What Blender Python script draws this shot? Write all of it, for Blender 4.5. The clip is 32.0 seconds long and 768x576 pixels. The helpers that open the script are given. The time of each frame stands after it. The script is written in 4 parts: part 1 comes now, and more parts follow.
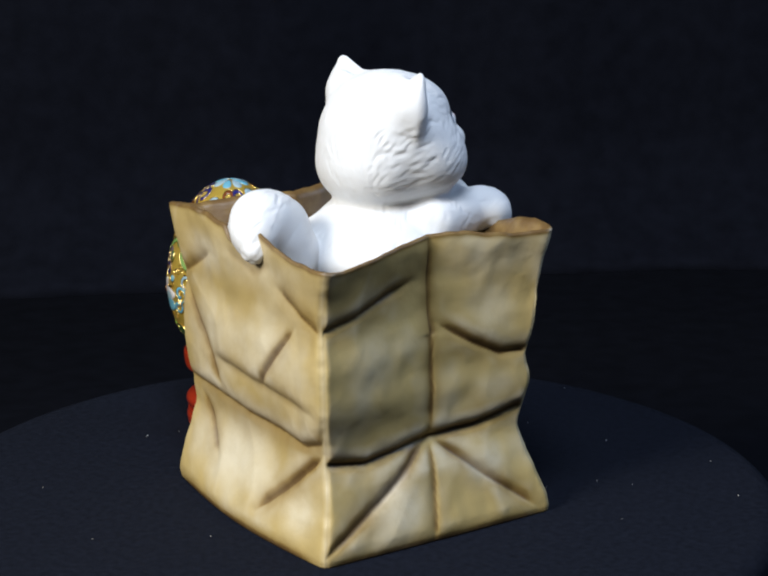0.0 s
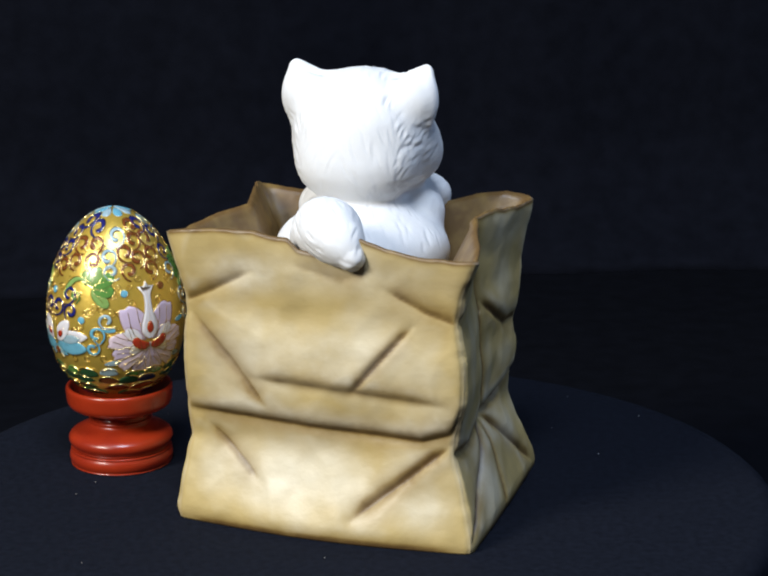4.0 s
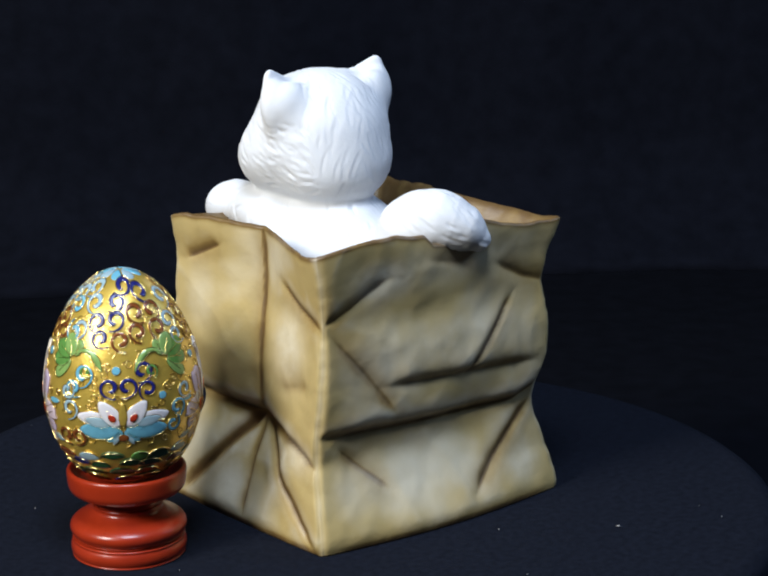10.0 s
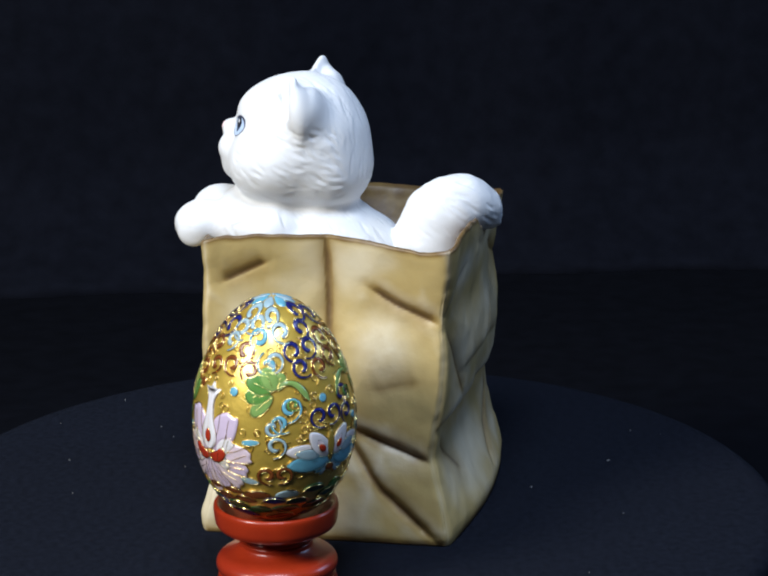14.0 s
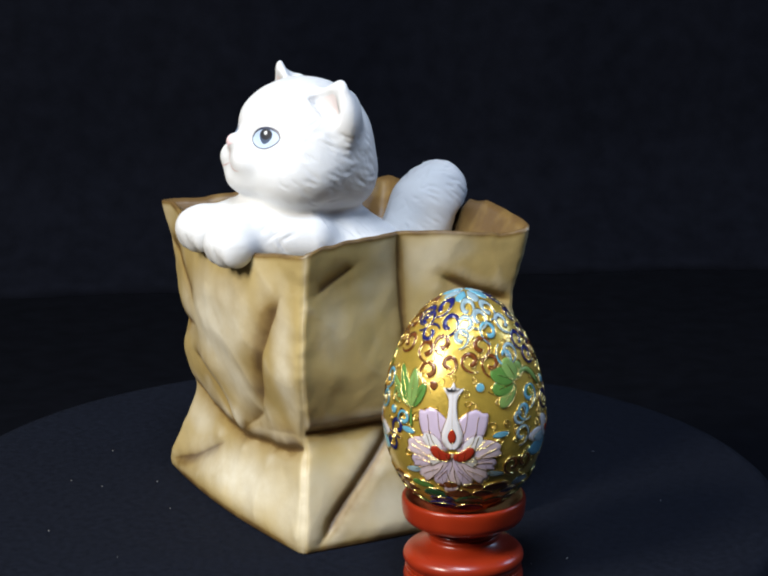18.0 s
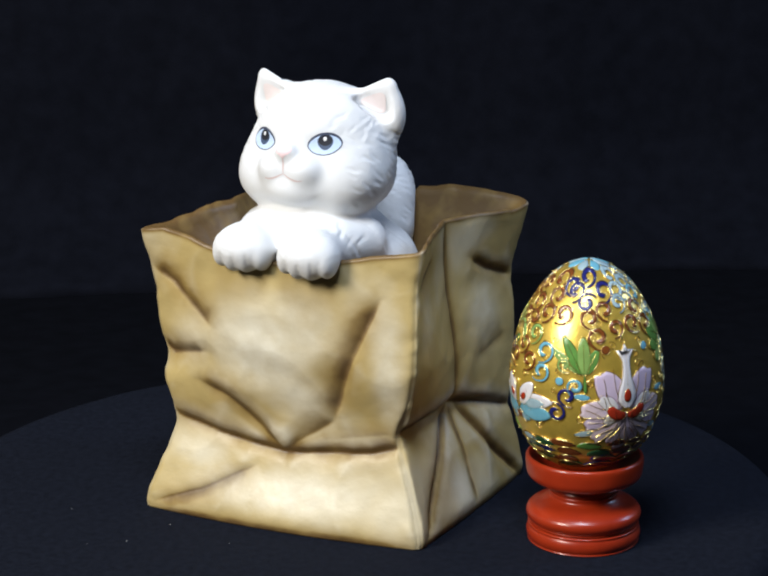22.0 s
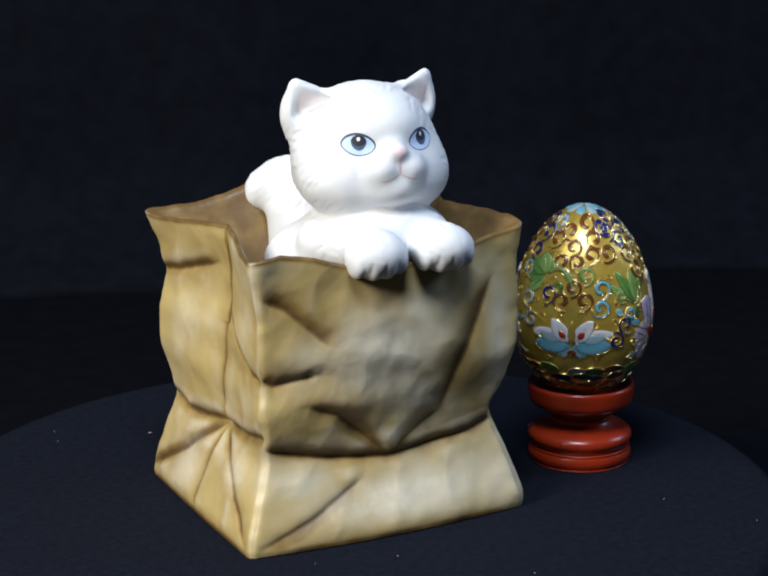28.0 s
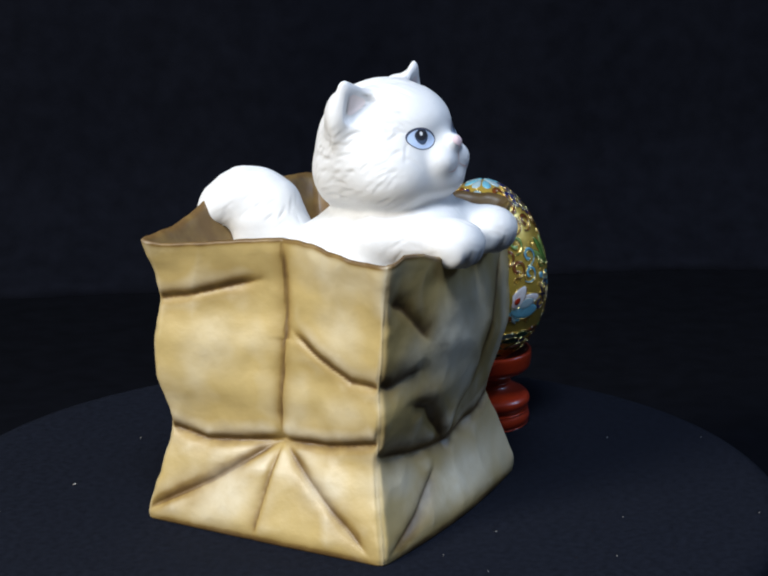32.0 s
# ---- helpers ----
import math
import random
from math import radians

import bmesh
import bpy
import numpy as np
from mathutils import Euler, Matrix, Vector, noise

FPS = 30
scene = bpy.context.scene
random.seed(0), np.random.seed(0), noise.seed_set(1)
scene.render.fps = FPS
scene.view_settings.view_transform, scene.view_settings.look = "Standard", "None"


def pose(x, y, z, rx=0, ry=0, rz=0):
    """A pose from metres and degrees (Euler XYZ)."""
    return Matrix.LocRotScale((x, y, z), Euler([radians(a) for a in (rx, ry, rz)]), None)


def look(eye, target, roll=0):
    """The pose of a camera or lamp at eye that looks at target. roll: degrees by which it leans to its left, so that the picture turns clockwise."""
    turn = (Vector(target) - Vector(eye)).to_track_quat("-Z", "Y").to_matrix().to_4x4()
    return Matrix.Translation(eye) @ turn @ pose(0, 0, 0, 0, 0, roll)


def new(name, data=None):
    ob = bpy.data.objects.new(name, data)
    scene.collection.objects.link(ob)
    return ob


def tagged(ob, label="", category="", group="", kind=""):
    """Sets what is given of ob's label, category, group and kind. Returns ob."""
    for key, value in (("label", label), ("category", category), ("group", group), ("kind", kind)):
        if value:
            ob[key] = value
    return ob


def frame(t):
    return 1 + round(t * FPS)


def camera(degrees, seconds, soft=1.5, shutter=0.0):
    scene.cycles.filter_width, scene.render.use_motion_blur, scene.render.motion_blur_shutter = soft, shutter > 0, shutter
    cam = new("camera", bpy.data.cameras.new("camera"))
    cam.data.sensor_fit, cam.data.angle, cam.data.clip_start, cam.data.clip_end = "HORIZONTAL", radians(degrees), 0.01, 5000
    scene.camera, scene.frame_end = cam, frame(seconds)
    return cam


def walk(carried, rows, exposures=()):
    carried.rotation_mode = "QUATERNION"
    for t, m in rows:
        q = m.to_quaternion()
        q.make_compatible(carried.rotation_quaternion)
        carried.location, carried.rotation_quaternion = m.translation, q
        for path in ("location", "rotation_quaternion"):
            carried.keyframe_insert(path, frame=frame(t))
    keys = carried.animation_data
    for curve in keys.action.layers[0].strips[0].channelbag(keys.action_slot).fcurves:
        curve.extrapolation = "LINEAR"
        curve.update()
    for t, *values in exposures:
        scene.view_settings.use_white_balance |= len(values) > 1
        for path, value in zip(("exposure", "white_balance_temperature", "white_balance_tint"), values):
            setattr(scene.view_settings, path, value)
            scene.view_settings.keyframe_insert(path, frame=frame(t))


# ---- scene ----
import itertools

MM = 0.001

# ---- the camera: it stands still before a slowly turning table ----
cam = camera(20.69, 32.0, soft=2.2)
CAM = Matrix.Translation((0, -0.664, 0.2495)) @ pose(0, 0, 0, 0, 0, -1.002) @ pose(0, 0, 0, -15.147) @ pose(0, 0, 0, 0, 0.225) @ pose(0, 0, 0, 90)
# the clip's camera drifts a little cooler and back
TINTS = [(0, 6400), (3, 6360), (6, 6230), (8, 6120), (11, 6070), (14, 6060), (16.5, 6480), (19, 6500), (23.5, 6500), (25, 6260), (28, 6400), (32, 6400)]
walk(cam, [(0, CAM), (32, CAM)], exposures=[(t, 0.0, kelvin, 10.0) for t, kelvin in TINTS])

# angle of the turning table at every full second, in degrees
ANGLES = [-220.66, -210.93, -201.2, -191.47, -181.72, -171.97, -162.21, -152.46, -142.72, -133.01, -123.32,
          -113.64, -103.97, -94.31, -84.67, -75.08, -65.57, -56.16, -46.88, -37.73, -28.74, -19.92, -11.21,
          -2.58, 6.03, 14.67, 23.34, 32.03, 40.76, 49.52, 58.3, 67.09, 75.88]
# resting places on the table at angle 0
BAG_AT = pose(-0.0034, 0.0015, 0, 0, 0, -16.5)
EGG_AT = BAG_AT @ pose(0.0893, -0.0058, 0)

# ---- world and lights ----
world = bpy.data.worlds.new("world")
scene.world = world
world.use_nodes = True
world.node_tree.nodes["Background"].inputs["Color"].default_value = (0.6, 0.75, 1.0, 1)
world.node_tree.nodes["Background"].inputs["Strength"].default_value = 0.02


def area_lamp(name, eye, target, size, power, colour):
    data = bpy.data.lights.new(name, "AREA")
    data.shape, data.size, data.energy, data.color = "DISK", size, power, colour
    ob = new(name, data)
    ob.matrix_world = look(eye, target)
    return ob


area_lamp("key_lamp", (-0.70, -0.64, 0.66), (0, 0, 0.06), 0.36, 13.6, (0.985, 0.935, 0.845))
area_lamp("overhead_lamp", (-0.02, -0.45, 0.92), (0, 0, 0.06), 0.34, 8.2, (0.745, 0.845, 1.0))
area_lamp("daylight_lamp", (0.88, 0.16, 0.58), (0, 0, 0.08), 0.30, 2.3, (0.46, 0.65, 1.0))



# ---- materials ----
def material(name, colour, rough=0.6, metal=0.0, vary=0.12, scale=120.0, grain=900.0, bump=0.1, bump_dist=0.0002, coat=0.0, second=None, second_scale=40.0, sheen=0.0):
    m = bpy.data.materials.new(name)
    m.use_nodes = True
    nt = m.node_tree
    b = nt.nodes["Principled BSDF"]
    b.inputs["Roughness"].default_value = rough
    b.inputs["Metallic"].default_value = metal
    b.inputs["Coat Weight"].default_value = coat
    b.inputs["Coat Roughness"].default_value = 0.15
    b.inputs["Sheen Weight"].default_value = sheen
    tc = nt.nodes.new("ShaderNodeTexCoord")
    n1 = nt.nodes.new("ShaderNodeTexNoise")
    n1.inputs["Scale"].default_value = scale
    n1.inputs["Detail"].default_value = 4
    nt.links.new(tc.outputs["Object"], n1.inputs["Vector"])
    ramp = nt.nodes.new("ShaderNodeMix")
    ramp.data_type = "RGBA"
    c = Vector(colour)
    ramp.inputs["A"].default_value = (*(c * (1 - vary)), 1)
    ramp.inputs["B"].default_value = (*[min(1, v * (1 + vary)) for v in c], 1)
    nt.links.new(n1.outputs["Fac"], ramp.inputs["Factor"])
    out = ramp.outputs["Result"]
    if second:
        n3 = nt.nodes.new("ShaderNodeTexNoise")
        n3.inputs["Scale"].default_value = second_scale
        n3.inputs["Detail"].default_value = 3
        nt.links.new(tc.outputs["Object"], n3.inputs["Vector"])
        mr = nt.nodes.new("ShaderNodeMapRange")
        mr.inputs["From Min"].default_value, mr.inputs["From Max"].default_value = 0.46, 0.68
        nt.links.new(n3.outputs["Fac"], mr.inputs["Value"])
        mix = nt.nodes.new("ShaderNodeMix")
        mix.data_type = "RGBA"
        mix.inputs["B"].default_value = (*second, 1)
        nt.links.new(mr.outputs["Result"], mix.inputs["Factor"])
        nt.links.new(out, mix.inputs["A"])
        out = mix.outputs["Result"]
    nt.links.new(out, b.inputs["Base Color"])
    n2 = nt.nodes.new("ShaderNodeTexNoise")
    n2.inputs["Scale"].default_value = grain
    n2.inputs["Detail"].default_value = 3
    nt.links.new(tc.outputs["Object"], n2.inputs["Vector"])
    bp = nt.nodes.new("ShaderNodeBump")
    bp.inputs["Strength"].default_value = bump
    bp.inputs["Distance"].default_value = bump_dist
    nt.links.new(n2.outputs["Fac"], bp.inputs["Height"])
    nt.links.new(bp.outputs["Normal"], b.inputs["Normal"])
    rr = nt.nodes.new("ShaderNodeMapRange")
    rr.inputs["To Min"].default_value, rr.inputs["To Max"].default_value = max(0.02, rough - 0.07), min(1, rough + 0.07)
    nt.links.new(n1.outputs["Fac"], rr.inputs["Value"])
    nt.links.new(rr.outputs["Result"], b.inputs["Roughness"])
    return m


BISQUE = material("white_bisque", (0.725, 0.735, 0.745), 0.62, vary=0.03, scale=90, grain=700, bump=0.30, bump_dist=0.0003)
_b = BISQUE.node_tree.nodes["Principled BSDF"]
_b.inputs["Subsurface Weight"].default_value = 0.35
_b.inputs["Subsurface Radius"].default_value = (1.0, 1.0, 1.0)
_b.inputs["Subsurface Scale"].default_value = 0.003
EAR_PINK = material("ear_pink", (0.77, 0.685, 0.675), 0.65, vary=0.06, scale=300)
NOSE_PINK = material("nose_pink", (0.86, 0.665, 0.68), 0.55, vary=0.06, scale=500)
EYE_BLUE = material("eye_blue", (0.52, 0.65, 0.88), 0.5, vary=0.15, scale=400)
EYE_RING = material("iris_ring_blue", (0.055, 0.085, 0.15), 0.5, vary=0.2, scale=500)
EYE_LINE = material("eye_line", (0.05, 0.06, 0.10), 0.35, vary=0.2, scale=600)
EYE_BLACK = material("pupil_black", (0.012, 0.014, 0.022), 0.6, vary=0.2, scale=600)
EYE_WHITE = material("catchlight_white", (0.85, 0.87, 0.9), 0.3, vary=0.02, scale=600)
MOUTH = material("mouth_line_pink", (0.64, 0.50, 0.48), 0.6, vary=0.1, scale=600)

BLACK_CLOTH = material("black_cloth", (0.0074, 0.0091, 0.0150), 1.0, vary=0.6, scale=420, grain=2600, bump=0.6, bump_dist=0.0004)
BACK_CLOTH = material("backdrop_cloth", (0.0053, 0.0061, 0.0100), 1.0, vary=0.5, scale=90, grain=1500, bump=0.5, bump_dist=0.0005)
TABLE_CLOTH = material("table_cloth", (0.0030, 0.0035, 0.0057), 1.0, vary=0.5, scale=90, grain=1500, bump=0.5, bump_dist=0.0005)
for _m in (BLACK_CLOTH, BACK_CLOTH, TABLE_CLOTH):
    _m.node_tree.nodes["Principled BSDF"].inputs["Specular IOR Level"].default_value = 0.05
PLASTIC = material("black_plastic", (0.02, 0.02, 0.022), 0.4, vary=0.1)
LINT = material("lint", (0.55, 0.53, 0.50), 0.9, vary=0.2, scale=900)
PLASTER = material("wall_plaster", (0.18, 0.18, 0.18), 0.9, vary=0.06, scale=4, grain=120, bump=0.2, bump_dist=0.002)
WOOD_RED = material("red_lacquer", (0.32, 0.027, 0.006), 0.30, vary=0.22, scale=90, grain=700, bump=0.08, coat=0.22, second=(0.26, 0.020, 0.006), second_scale=55)

GOLD = material("gold_ground", (0.74, 0.515, 0.085), 0.33, metal=0.60, vary=0.18, scale=240, grain=1100, bump=0.30, bump_dist=0.0003, coat=1.0)
GOLD.node_tree.nodes["Principled BSDF"].inputs["Coat Roughness"].default_value = 0.24
WIRE = material("gold_wire", (0.92, 0.72, 0.28), 0.22, metal=1.0, vary=0.06, scale=400)
NAVY = material("navy_enamel", (0.016, 0.018, 0.13), 0.18, vary=0.2, scale=300, coat=0.4)
BROWN = material("brown_enamel", (0.17, 0.050, 0.012), 0.18, vary=0.25, scale=300, coat=0.4)
TEAL = material("teal_enamel", (0.14, 0.38, 0.50), 0.2, vary=0.2, scale=300, coat=0.4)
PALE = material("pale_blue_enamel", (0.30, 0.42, 0.47), 0.2, vary=0.2, scale=300, coat=0.4)
GREEN = material("green_enamel", (0.10, 0.24, 0.05), 0.2, vary=0.3, scale=300, coat=0.4)
LEAF = material("leaf_green_enamel", (0.20, 0.33, 0.09), 0.2, vary=0.3, scale=300, coat=0.4)
DARKGREEN = material("dark_green_enamel", (0.025, 0.08, 0.03), 0.2, vary=0.3, scale=300, coat=0.4)
PINK = material("pink_enamel", (0.66, 0.54, 0.60), 0.22, vary=0.12, scale=260, coat=0.4)
LILAC = material("lilac_enamel", (0.56, 0.46, 0.60), 0.22, vary=0.12, scale=260, coat=0.4)
WHITE_EN = material("white_enamel", (0.70, 0.68, 0.70), 0.22, vary=0.06, scale=260, coat=0.4)
RED_EN = material("red_enamel", (0.34, 0.03, 0.012), 0.18, vary=0.2, scale=300, coat=0.4)


def paper_material():
    """Tan painted ceramic with a brown airbrushed wash, shade coloured into the hollows, and pale dry-brushed patches.
    """
    m = material("painted_paper_bag", (0.485, 0.368, 0.150), 0.47, vary=0.20, scale=75, grain=330, bump=0.30, bump_dist=0.0005, coat=0.03, second=(0.60, 0.52, 0.345), second_scale=30)
    nt = m.node_tree
    b = nt.nodes["Principled BSDF"]
    was = b.inputs["Base Color"].links[0].from_socket
    at = nt.nodes.new("ShaderNodeAttribute")
    at.attribute_name = "wash_and_shade"
    tc = nt.nodes.new("ShaderNodeTexCoord")
    nz = nt.nodes.new("ShaderNodeTexNoise")
    nz.inputs["Scale"].default_value = 140
    nt.links.new(tc.outputs["Object"], nz.inputs["Vector"])
    mul = nt.nodes.new("ShaderNodeMath")
    mul.operation = "MULTIPLY"
    add = nt.nodes.new("ShaderNodeMath")
    add.operation = "ADD"
    add.inputs[1].default_value = 0.5
    nt.links.new(nz.outputs["Fac"], add.inputs[0])
    nt.links.new(at.outputs["Fac"], mul.inputs[0])
    nt.links.new(add.outputs[0], mul.inputs[1])
    mul.use_clamp = True
    soft = nt.nodes.new("ShaderNodeMix")
    soft.data_type = "RGBA"
    soft.inputs["B"].default_value = (0.285, 0.185, 0.052, 1)
    wide = nt.nodes.new("ShaderNodeMapRange")
    wide.inputs["From Max"].default_value = 0.62
    wide.inputs["To Max"].default_value = 0.92
    nt.links.new(mul.outputs[0], wide.inputs["Value"])
    nt.links.new(wide.outputs["Result"], soft.inputs["Factor"])
    nt.links.new(was, soft.inputs["A"])
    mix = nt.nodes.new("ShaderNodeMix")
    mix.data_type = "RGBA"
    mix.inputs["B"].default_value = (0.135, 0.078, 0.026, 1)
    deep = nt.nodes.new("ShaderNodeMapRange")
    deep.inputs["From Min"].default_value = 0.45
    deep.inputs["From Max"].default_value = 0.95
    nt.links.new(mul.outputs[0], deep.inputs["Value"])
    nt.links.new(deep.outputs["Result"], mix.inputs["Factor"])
    nt.links.new(soft.outputs["Result"], mix.inputs["A"])
    # cream dry-brushed over the raised folds
    at2 = nt.nodes.new("ShaderNodeAttribute")
    at2.attribute_name = "cream_brush"
    nz2 = nt.nodes.new("ShaderNodeTexNoise")
    nz2.inputs["Scale"].default_value = 220
    nz2.inputs["Detail"].default_value = 5
    nt.links.new(tc.outputs["Object"], nz2.inputs["Vector"])
    mul2 = nt.nodes.new("ShaderNodeMath")
    mul2.operation = "MULTIPLY"
    mul2.use_clamp = True
    add2 = nt.nodes.new("ShaderNodeMath")
    add2.operation = "ADD"
    add2.inputs[1].default_value = 0.4
    nt.links.new(nz2.outputs["Fac"], add2.inputs[0])
    nt.links.new(at2.outputs["Fac"], mul2.inputs[0])
    nt.links.new(add2.outputs[0], mul2.inputs[1])
    mix2 = nt.nodes.new("ShaderNodeMix")
    mix2.data_type = "RGBA"
    mix2.inputs["B"].default_value = (0.76, 0.71, 0.57, 1)
    nt.links.new(mul2.outputs[0], mix2.inputs["Factor"])
    nt.links.new(mix.outputs["Result"], mix2.inputs["A"])
    nt.links.new(mix2.outputs["Result"], b.inputs["Base Color"])
    return m


PAPER = paper_material()


# ---- mesh helpers; builders below work in millimetres ----
def mesh_of(name, verts, faces, mat, smooth=True):
    me = bpy.data.meshes.new(name)
    me.from_pydata([tuple(v) for v in np.asarray(verts, float) * MM], [], [tuple(int(i) for i in f) for f in faces])
    me.materials.append(mat)
    if smooth:
        me.polygons.foreach_set("use_smooth", [True] * len(me.polygons))
    me.update()
    return me


def part(name, verts, faces, mat, parent, label="", smooth=True):
    ob = new(name, mesh_of(name, verts, faces, mat, smooth))
    ob.parent = parent
    if label:
        tagged(ob, label)
    return ob


def thing(name, m, label, category):
    ob = new(name)
    ob.empty_display_size = 0.02
    ob.matrix_basis = m
    return tagged(ob, label, category)


def grid_faces(nu, nv, closed_u=False, flip=False):
    out = []
    for j in range(nv - 1):
        for i in range(nu if closed_u else nu - 1):
            a, b = j * nu + i, j * nu + (i + 1) % nu
            q = (a, b, b + nu, a + nu)
            out.append(q[::-1] if flip else q)
    return out


def lathe(profile, n=72):
    """profile: rows of radius and height, from bottom to top."""
    v = [(r * math.cos(2 * math.pi * k / n), r * math.sin(2 * math.pi * k / n), z) for r, z in profile for k in range(n)]
    return v, grid_faces(n, len(profile), True)


def smooth_profile(points, steps=8):
    """A rounded profile through control rows (Catmull-Rom)."""
    p = [points[0]] + list(points) + [points[-1]]
    out = []
    for i in range(1, len(p) - 2):
        for k in range(steps):
            t = k / steps
            out.append(tuple(0.5 * (2 * p[i][a] + (p[i + 1][a] - p[i - 1][a]) * t + (2 * p[i - 1][a] - 5 * p[i][a] + 4 * p[i + 1][a] - p[i + 2][a]) * t * t
                                    + (3 * p[i][a] - p[i - 1][a] - 3 * p[i + 1][a] + p[i + 2][a]) * t ** 3) for a in range(len(p[0]))))
    return out + [tuple(points[-1])]


# ---- the surroundings ----
def box(name, lo, hi, mat, label, category, kind="structure"):
    bm = bmesh.new()
    bmesh.ops.create_cube(bm, size=1.0)
    for v in bm.verts:
        v.co = Vector([lo[a] if v.co[a] < 0 else hi[a] for a in range(3)])
    bmesh.ops.bevel(bm, geom=bm.edges[:], offset=0.004, segments=2, affect="EDGES")
    me = bpy.data.meshes.new(name)
    bm.to_mesh(me)
    bm.free()
    me.materials.append(mat)
    return tagged(new(name, me), label, category, kind=kind)


def surroundings():
    box("floor", (-2.0, -2.2, -0.90), (2.0, 1.4, -0.80), PLASTER, "plain grey room floor below the table", "floor")
    box("ceiling", (-2.0, -2.2, 1.60), (2.0, 1.4, 1.70), PLASTER, "plain grey room ceiling", "ceiling")
    box("wall_north", (-2.0, 1.3, -0.79), (2.0, 1.4, 1.59), PLASTER, "plain grey wall behind the backdrop", "wall")
    box("wall_south", (-2.0, -2.2, -0.79), (2.0, -2.1, 1.59), PLASTER, "plain grey wall of the room", "wall")
    box("wall_west", (-2.0, -2.09, -0.79), (-1.9, 1.29, 1.59), PLASTER, "plain grey wall of the room", "wall")
    box("wall_east", (1.9, -2.09, -0.79), (2.0, 1.29, 1.59), PLASTER, "plain grey wall of the room", "wall")
    # table top that carries the turntable, its black cover, and the hanging cloth behind
    table = thing("table", pose(0, 0, -0.796), "black cloth covered table below the turntable", "table")
    top = box("tabletop", (-0.75, -0.45, 0.72), (0.75, 0.72, 0.746), TABLE_CLOTH, "", "")
    top.parent = table
    for key in ("category", "kind"):
        if key in top:
            del top[key]
    for x, y in itertools.product((-0.70, 0.70), (-0.40, 0.67)):
        leg = box("leg", (x - 0.025, y - 0.025, 0.0), (x + 0.025, y + 0.025, 0.719), PLASTIC, "", "")
        leg.parent = table
        for key in ("category", "kind"):
            if key in leg:
                del leg[key]
    # hanging cloth: soft vertical folds, thick sheet
    nu, nv = 121, 30
    v = []
    for side in (0, 1):
        for j in range(nv):
            for i in range(nu):
                x = -750 + 1500 * i / (nu - 1)
                z = -49.9 + 1100 * (j / (nv - 1)) ** 1.6
                fold = 7 * math.sin(x / 57 + 0.7 * math.sin(x / 131)) + 4 * math.sin(x / 23 + z / 400) + 6 * noise.noise((x / 160, z / 260, 3))
                sweep = 70 * max(0.0, (10 - z) / 60) ** 2     # the cloth runs out onto the table
                v.append((x, 520 + 0.14 * x - sweep + fold * (0.35 + 0.65 * (nv - 1 - j) / (nv - 1)) + 3 * side, z))
    n = nu * nv
    f = grid_faces(nu, nv) + [tuple(i + n for i in q[::-1]) for q in grid_faces(nu, nv)]
    rim = [j * nu for j in range(nv)] + [(nv - 1) * nu + i for i in range(1, nu)] + [j * nu + nu - 1 for j in range(nv - 2, -1, -1)] + list(range(nu - 2, 0, -1))
    f += [(a, rim[(k + 1) % len(rim)], rim[(k + 1) % len(rim)] + n, a + n) for k, a in enumerate(rim)]
    tagged(new("backdrop", mesh_of("backdrop", v, f, BACK_CLOTH)), "black cloth backdrop hanging in soft folds", "backdrop", kind="structure")


surroundings()


def build_turntable():
    t = thing("turntable", pose(0, 0, 0), "round turntable covered with black felt cloth", "turntable")
    v, f = lathe(smooth_profile([(0.01, -50), (110, -50), (120, -48), (122, -38), (116, -34), (40, -33), (36, -30), (36, -21), (0.01, -20.5)], 4), 96)
    part("base", v, f, PLASTIC, t, "low black plastic turntable foot")
    # platter with the cloth drawn over its rounded edge
    v, f = lathe([(0.01, -20), (120, -20), (139, -19.5), (141.5, -17), (141.5, -8), (140.5, -5), (138, -3.5), (0.01, -3)], 128)
    part("platter", v, f, PLASTIC, t, "black platter")
    nr, nt_ = 60, 180
    prof = []
    for k in range(nr):
        r = 0.01 + 141.5 * k / (nr - 1)
        prof.append((r, 0.0 if r < 137 else -((r - 137) / 4.5) ** 2 * 1.2))
    prof += [(143.2, -2.6), (144.0, -4.4), (144.1, -8), (143.9, -13), (143.0, -13.1), (142.6, -5), (140.4, -2.7), (0.01, -2.4)]
    v, f = lathe(prof, nt_)
    w = []
    for i, (x, y, z) in enumerate(v):
        r = math.hypot(x, y)
        k = min(1, max(0, (r - 60) / 60))
        a = math.atan2(y, x)
        if r > 138:
            x, y = x * (1 + 0.010 * math.cos(a + 0.6)), y * (1 + 0.010 * math.cos(a + 0.6))
        w.append((x, y, z + (0.35 * noise.noise((x / 30, y / 30, 1)) * k if z > -1 else 0) - 0.05))
    part("cloth", w, f, BLACK_CLOTH, t, "black felt cloth with specks of lint")
    return t


TURNTABLE = build_turntable()


